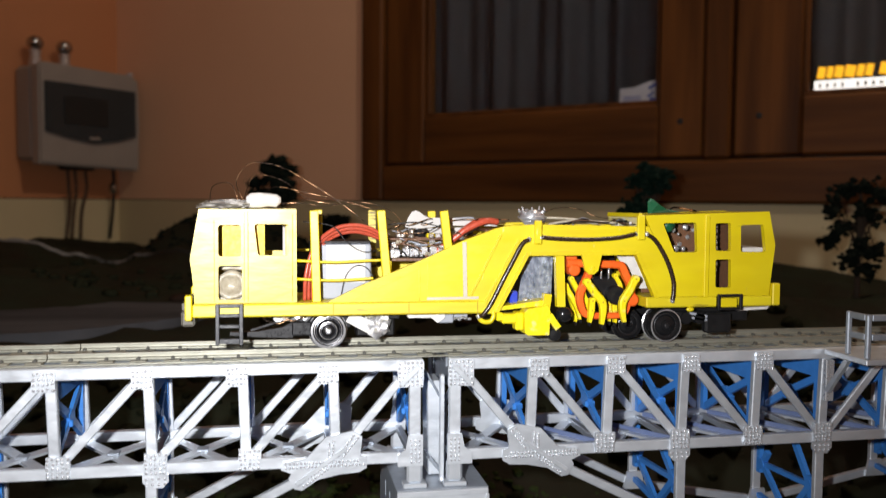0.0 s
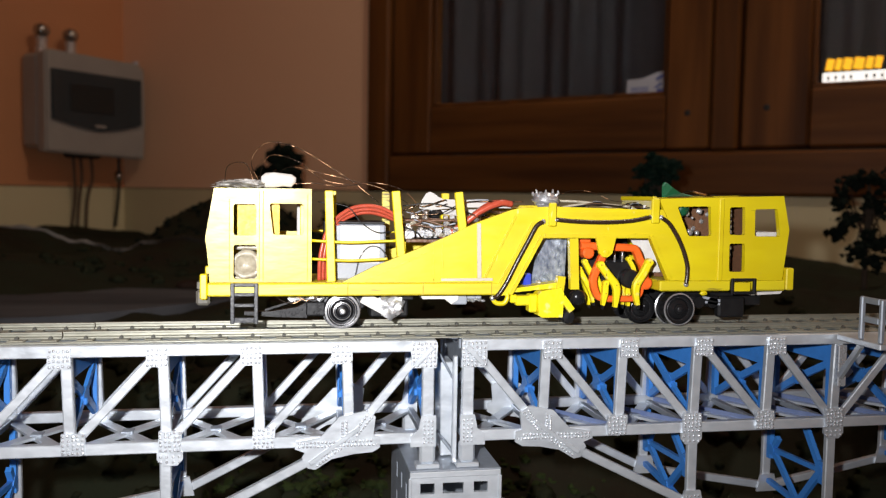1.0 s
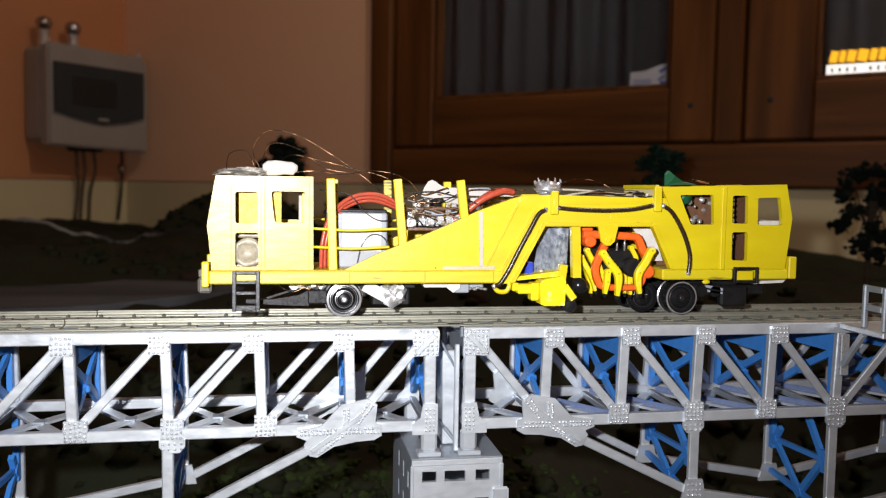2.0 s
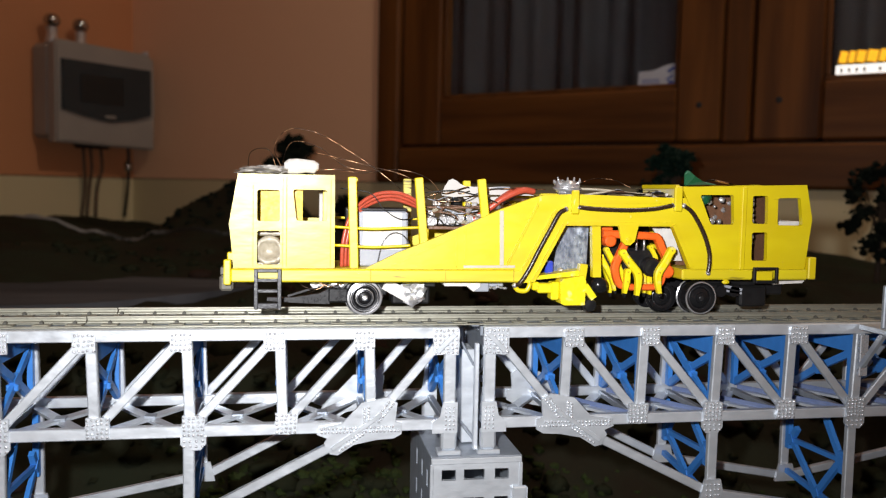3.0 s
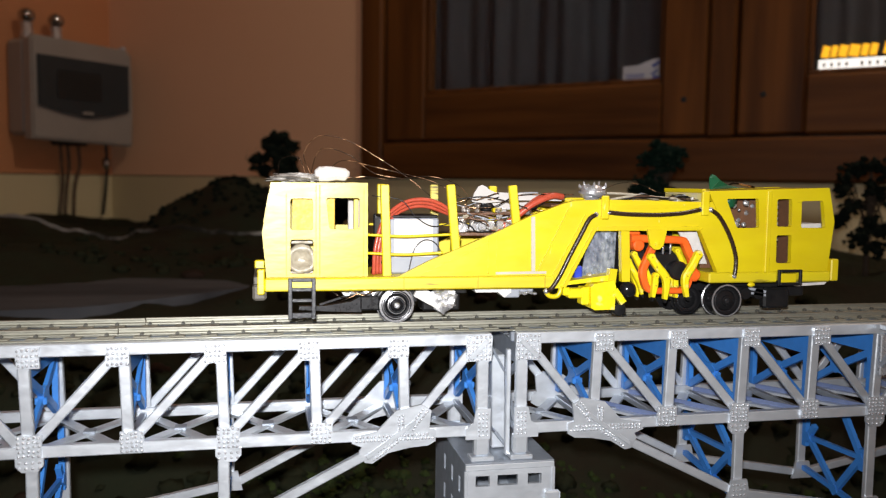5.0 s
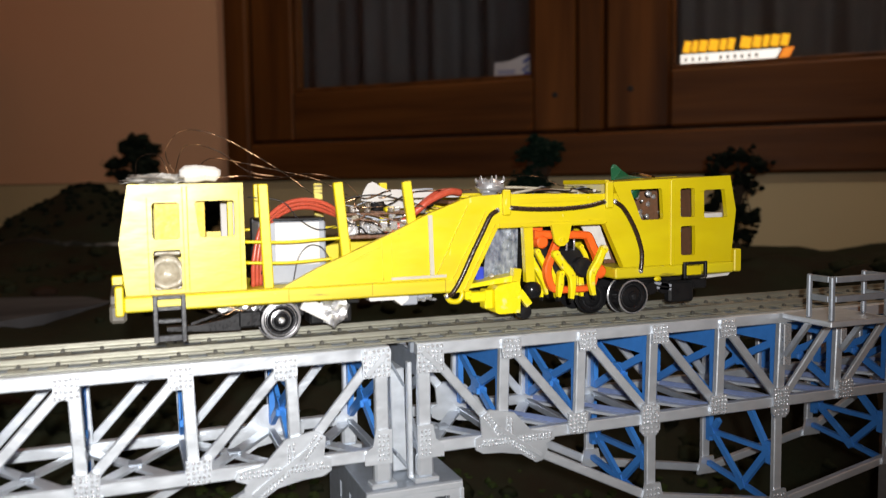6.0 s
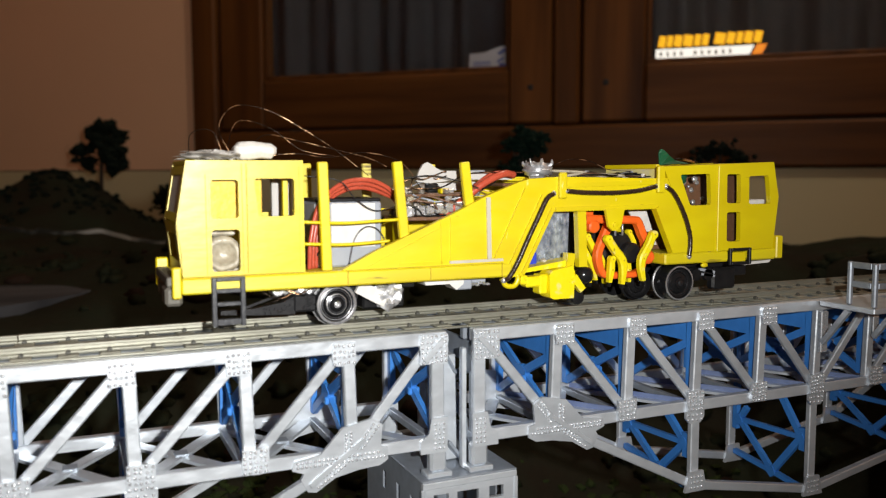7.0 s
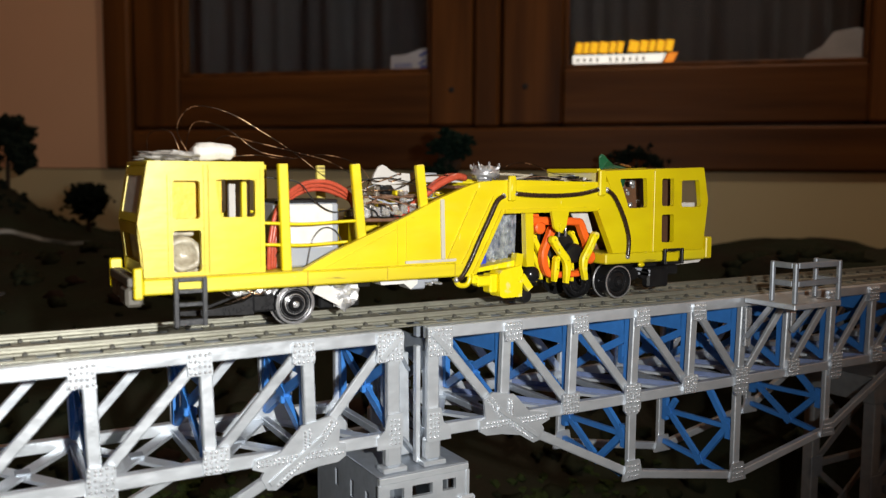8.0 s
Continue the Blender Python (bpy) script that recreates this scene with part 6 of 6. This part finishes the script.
def build_lifting_unit():
    bm = BM()
    plate(bm, [(3.3, 20.62), (3.18, 20.5), (3.22, 19.75), (3.35, 19.68), (4.12, 19.68), (4.15, 20.55), (4.05, 20.75)], [], side, -0.02, 0.6)
    u = tpart("lifting_block", bm, WORN, "yellow track lifting block")
    bm = BM()
    slab(bm, 2.2, 2.45, 0.1, 0.5, 20.2, 20.5, 0.04)
    slab(bm, 2.4, 2.95, 0.1, 0.55, 20.1, 20.45, 0.05)
    slab(bm, 2.9, 3.2, 0.1, 0.6, 19.85, 20.5, 0.05)
    plate(bm, [(2.1, 20.55), (4.2, 20.75), (4.2, 20.95), (2.3, 20.7)], [], side, 0.2, 0.9)
    tpart("lifting_arm", bm, WORN, "", u)
    bm = BM()
    bar(bm, (4.1, 21.15), (4.02, 20.5), 0.28, 0.1, 0.4)
    tpart("lifting_lever", bm, YELLOW, "", u)
    bm = BM()
    bar(bm, (4.1, 20.4), (4.46, 19.92), 0.24, -0.05, 0.15)
    tpart("lifting_finger", bm, WORN, "yellow finger with a bare tip", u)
    bm = BM()
    lathe(bm, [(0.05, 0.1), (0.21, 0.12), (0.25, 0.2), (0.25, 0.55), (0.1, 0.6)], (4.4, 0, 19.66), "y", 20)
    tpart("lifting_roller", bm, BLACK, "black roller on the rail", u, soft=False)
    bm = BM()
    lathe(bm, [(0.05, 0.15), (0.22, 0.2), (0.29, 0.3), (0.29, 0.5), (0.2, 0.7)], (4.8, 0, 20.36), "y", 20)
    tpart("black_knob", bm, WHEELBLACK, "shiny black round knob", soft=True)
    bm = BM()
    plate(bm, [(4.4, 22.52), (4.73, 22.52), (4.81, 20.66), (4.49, 20.66)], [], side, 0.25, 0.5)
    tpart("guide_post", bm, YELLOW)
    bm = BM()
    plate(bm, [(3.5, 22.6), (4.55, 22.6), (4.5, 20.95), (4.0, 20.7), (3.2, 20.8)], [], side, 1.0, 1.06)
    tpart("metal_plate", bm, MIRRORPLATE, "scratched shiny metal plate")
    bm = BM()
    for k in range(4):
        lump(bm, (3.45 + 0.3 * k, 0.8, 20.85), (0.12, 0.12, 0.1), k + 30, 1, 0.5)
    tpart("glue_blob", bm, CREAM, "cream glue blobs")
    bm = BM()
    slab(bm, 2.85, 3.15, 0.7, 1.2, 20.72, 21.2, 0.05)
    tpart("blue_plug", bm, BLUEPLASTIC, "small blue plastic plug")
    bm = BM()
    slab(bm, 2.2, 2.6, 0.6, 1.0, 20.6, 21.2, 0.04)
    tpart("red_plug", bm, HOSE, "small red plug")


def build_tamping_unit():
    # orange yoke: a six-sided ring
    yo = 0.5
    bm = BM()
    ribbon(bm, [(4.95, 22.24), (5.9, 22.2), (6.9, 22.16), (7.12, 22.08), (7.3, 21.72), (7.46, 21.42), (7.5, 21.1), (7.42, 20.7)], (0.28, 0.27, 0.26), yo, yo + 0.3, 0.05)
    yoke = tpart("orange_yoke", bm, ORANGE, "orange tamping yoke")
    bm = BM()
    ribbon(bm, [(6.02, 22.15), (5.84, 21.85), (5.66, 21.45), (5.5, 21.05), (5.52, 20.72), (5.68, 20.36), (6.0, 20.27), (6.5, 20.26), (7.05, 20.27), (7.3, 20.42), (7.4, 20.75)], (0.27, 0.27, 0.25, 0.22, 0.2), yo + 0.02, yo + 0.28, 0.05)
    tpart("yoke_bow", bm, ORANGE, "", yoke)
    bm = BM()
    slab(bm, 5.0, 5.45, 0.82, 1.2, 21.9, 22.5, 0.06)
    lathe(bm, [(0.16, 0.42), (0.22, 0.47), (0.22, 1.0)], (5.22, 0, 21.98), "y", 16)
    lathe(bm, [(0.18, 0.42), (0.24, 0.47), (0.24, 1.0)], (7.5, 0, 20.85), "y", 16)
    tpart("orange_cylinder", bm, ORANGE, "orange cylinder", yoke)
    bm = BM()
    lathe(bm, [(0.1, 0.62), (0.3, 0.62), (0.36, 0.7), (0.36, 1.9), (0.2, 2.0)], (6.95, 0, 21.0), "y", 26)
    slab(bm, 5.95, 7.2, 0.95, 2.2, 20.5, 21.68, 0.1)
    m = tpart("vibration_motor", bm, BLACK, "black motor inside the yoke")
    bm = BM()
    for x in (6.1, 6.45, 6.75):
        lathe(bm, [(0.04, 21.6), (0.04, 22.1)], (x, 1.0, 0), "z", 8)
    tpart("motor_rod", bm, CHROME, "shiny rods", m, soft=True)
    bm = BM()
    slab(bm, 4.95, 5.9, 1.3, 2.4, 20.9, 22.2, 0.08)
    tpart("dark_block", bm, DARKMETAL, "dark metal block behind the tines")

    def tine(line, y, width):
        """A flat curved finger with a round eye at its head and a narrow tip."""
        bm = BM()
        ribbon(bm, line, (width * 1.05, width * 1.1, width * 1.15, width * 0.95, width * 0.6), y, y + 0.22, 0.045, 4)
        head = line[0]
        lathe(bm, [(0.02, y - 0.005), (width * 0.54, y), (width * 0.6, y + 0.05), (width * 0.6, y + 0.2), (0.02, y + 0.21)], (head[0], 0, head[1]), "y", 14)
        t = tpart("tamping_tine", bm, WORN, "yellow tamping tine")
        a, b = Vector(line[-2]), Vector(line[-1])
        d = (b - a).normalized()
        bm = BM()
        plate(bm, [(b.x - 0.28 * width, b.y), (b.x + 0.28 * width, b.y), (b.x + d.x * 0.14 + 0.12 * width, b.y - 0.14), (b.x + d.x * 0.14 - 0.12 * width, b.y - 0.14)], [], side, y + 0.03, y + 0.19)
        tpart("tine_tip", bm, BLACK, "dark worn tine tip", t)
        m = Vector(line[len(line) // 2])
        bm = BM()
        lathe(bm, [(0.015, y - 0.012), (0.032, y - 0.012), (0.032, y + 0.02)], (head[0], 0, head[1]), "y", 10)
        lathe(bm, [(0.015, y - 0.012), (0.03, y - 0.012), (0.03, y + 0.02)], (m.x, 0, m.y), "y", 10)
        tpart("tine_bolt", bm, SEAM, "dark pin hole", t)

    tine([(5.6, 21.56), (5.9, 21.18), (6.2, 20.82), (6.25, 20.45), (6.2, 20.0)], 0.12, 0.25)
    tine([(7.48, 21.66), (7.28, 21.25), (7.03, 20.85), (7.0, 20.5), (7.08, 20.08)], 0.12, 0.25)
    tine([(5.25, 21.62), (5.42, 21.34), (5.58, 21.02), (5.66, 20.5)], 0.84, 0.18)
    tine([(5.04, 21.36), (5.25, 21.0), (5.5, 20.55), (5.62, 20.1)], 0.86, 0.18)
    tine([(5.16, 21.12), (5.36, 20.8), (5.5, 20.4), (5.54, 19.98)], 1.1, 0.17)
    tine([(5.86, 20.86), (5.85, 20.5), (5.78, 20.06)], 0.26, 0.2)
    tine([(5.72, 21.05), (5.98, 20.5), (6.02, 19.95)], 0.85, 0.18)
    tine([(6.76, 20.72), (6.77, 20.4), (6.78, 20.0)], 0.84, 0.16)
    tine([(6.98, 20.68), (7.0, 20.4), (7.02, 19.95)], 0.86, 0.18)
    tine([(6.98, 21.72), (7.2, 21.3), (7.1, 20.85)], 0.85, 0.16)
    bm = BM()
    plate(bm, [(5.28, 22.6), (6.06, 22.6), (5.92, 22.0), (5.76, 21.86), (5.58, 21.86), (5.42, 22.0)], [], side, NEAR - 0.12, NEAR - 0.002)
    lug = tpart("hanger_lug", bm, YELLOW, "rounded yellow hanger lug")
    bm = BM()
    lathe(bm, [(0.03, 0.0), (0.1, 0.0), (0.1, -0.05), (0.03, -0.06)], (5.68, NEAR - 0.12, 22.05), "y", 12)
    tpart("lug_pin", bm, YELLOW, "", lug)
    bm = BM()
    plate(bm, [(7.1, 22.5), (7.9, 22.5), (8.4, 21.2), (7.95, 21.2), (7.6, 21.8)], [], side, 1.2, 1.26)
    tpart("white_plate", bm, WHITE, "white card behind the arch")
    bm = BM()
    slab(bm, 4.9, 7.6, 2.5, 2.6, 20.9, 22.6, 0.03)
    tpart("dark_back", bm, BLACK)


def build_wires():
    runs = (
        [(-6.6, 1.6, 24.3), (-6.9, 1.8, 25.1), (-6.4, 2.0, 25.75), (-5.4, 2.0, 25.65), (-4.3, 1.8, 25.05), (-3.3, 1.7, 24.4), (-2.4, 1.6, 23.7)],
        [(-6.2, 1.4, 24.4), (-5.6, 1.6, 24.9), (-4.6, 1.7, 24.75), (-3.5, 1.6, 24.5), (-2.3, 1.5, 24.2), (-1.2, 1.4, 23.6)],
        [(-6.7, 1.9, 24.3), (-6.3, 2.2, 25.3), (-5.3, 2.3, 25.15), (-4.4, 2.1, 24.5), (-3.3, 2.0, 24.3)],
        [(-5.6, 1.3, 24.3), (-4.7, 1.2, 24.35), (-3.8, 1.2, 24.25), (-2.6, 1.2, 24.4), (-1.5, 1.1, 24.1), (-0.8, 1.2, 23.3)],
        [(-7.8, 1.5, 24.2), (-7.7, 1.7, 24.9), (-7.1, 1.8, 25.0), (-6.8, 1.7, 24.3)],
        [(-4.6, 1.0, 23.7), (-3.6, 0.8, 23.55), (-3.1, 0.75, 23.0), (-2.5, 0.75, 22.65), (-1.8, 0.8, 22.75)],
        [(-1.6, 1.0, 23.6), (-0.6, 0.8, 23.7), (0.4, 0.7, 23.5), (1.2, 0.75, 23.3), (2.0, 0.9, 23.75)],
        [(-1.3, 0.9, 23.3), (-0.3, 0.7, 23.35), (0.6, 0.8, 23.75), (1.7, 0.9, 23.8), (2.9, 1.2, 23.8)],
        [(4.2, 1.6, 24.0), (5.0, 1.8, 24.25), (5.8, 1.7, 24.2), (6.5, 1.5, 23.9), (7.4, 1.4, 23.85)],
        [(-5.4, 0.5, 20.48), (-5.0, 0.4, 20.3), (-4.8, 0.42, 20.35), (-4.4, 0.5, 20.47)],
        [(-6.1, 0.6, 20.49), (-5.8, 0.5, 20.28), (-5.4, 0.5, 20.2), (-5.0, 0.55, 20.42)],
        [(-5.9, 0.8, 20.0), (-5.5, 0.7, 20.12), (-5.1, 0.7, 20.3), (-4.7, 0.7, 20.2)],
    )
    for k, run in enumerate(runs):
        bm = BM()
        tube(bm, run, (0.018 if k > 8 else 0.012) if k not in (5, 6, 7) else 0.02, 5, 8)
        tpart("thin_wire", bm, COPPER if k not in (5, 6) else BLACK, "loose thin copper wire" if k not in (5, 6) else "thin black wire", soft=True)


def build_clutter():
    rng = random.Random(31)
    for k in range(16):
        x, y, z = rng.uniform(-1.7, 0.6), rng.uniform(0.7, 2.0), rng.uniform(22.5, 23.5)
        line = [(x, y, z)]
        for _ in range(4):
            x, y, z = x + rng.uniform(0.1, 0.75), y + rng.uniform(-0.25, 0.25), min(z + rng.uniform(-0.3, 0.33), 23.85)
            line.append((x, y, max(z, 22.45)))
        bm = BM()
        tube(bm, line, rng.choice((0.018, 0.022, 0.03)), 5, 5)
        m, lab = rng.choice(((BLACK, "thin black wire"), (COPPER, "thin copper wire"), (BROWNBOARD, "thin brown wire"), (BATTERY, "thin grey wire")))
        tpart("thin_wire", bm, m, lab, soft=True)
    for k in range(10):
        bm = BM()
        lump(bm, (rng.uniform(-1.6, 1.6), rng.uniform(0.75, 1.2), rng.uniform(22.5, 23.3)), (0.12, 0.1, 0.09), k + 60, 2, 0.6, 2.5)
        tpart("solder_blob", bm, rng.choice((FOIL, CHROME, CREAM)), "shiny lump on the wiring")
    for k in range(2):
        x = -4.6 + 0.3 * k
        bm = BM()
        tube(bm, [(x, 1.1, 20.97), (x + 0.05, 0.9, 21.3 + 0.1 * k), (x + 0.25, 0.85, 21.6), (x + 0.3, 1.0, 22.2)], 0.025, 5, 5)
        tpart("thin_wire", bm, (COPPER, BLACK)[k], soft=True)


build_clutter()
build_underframe()
build_front_cab()
build_middle()
build_side_frame()
build_rear_cab()
build_running_gear()
build_lifting_unit()
build_tamping_unit()
build_wires()
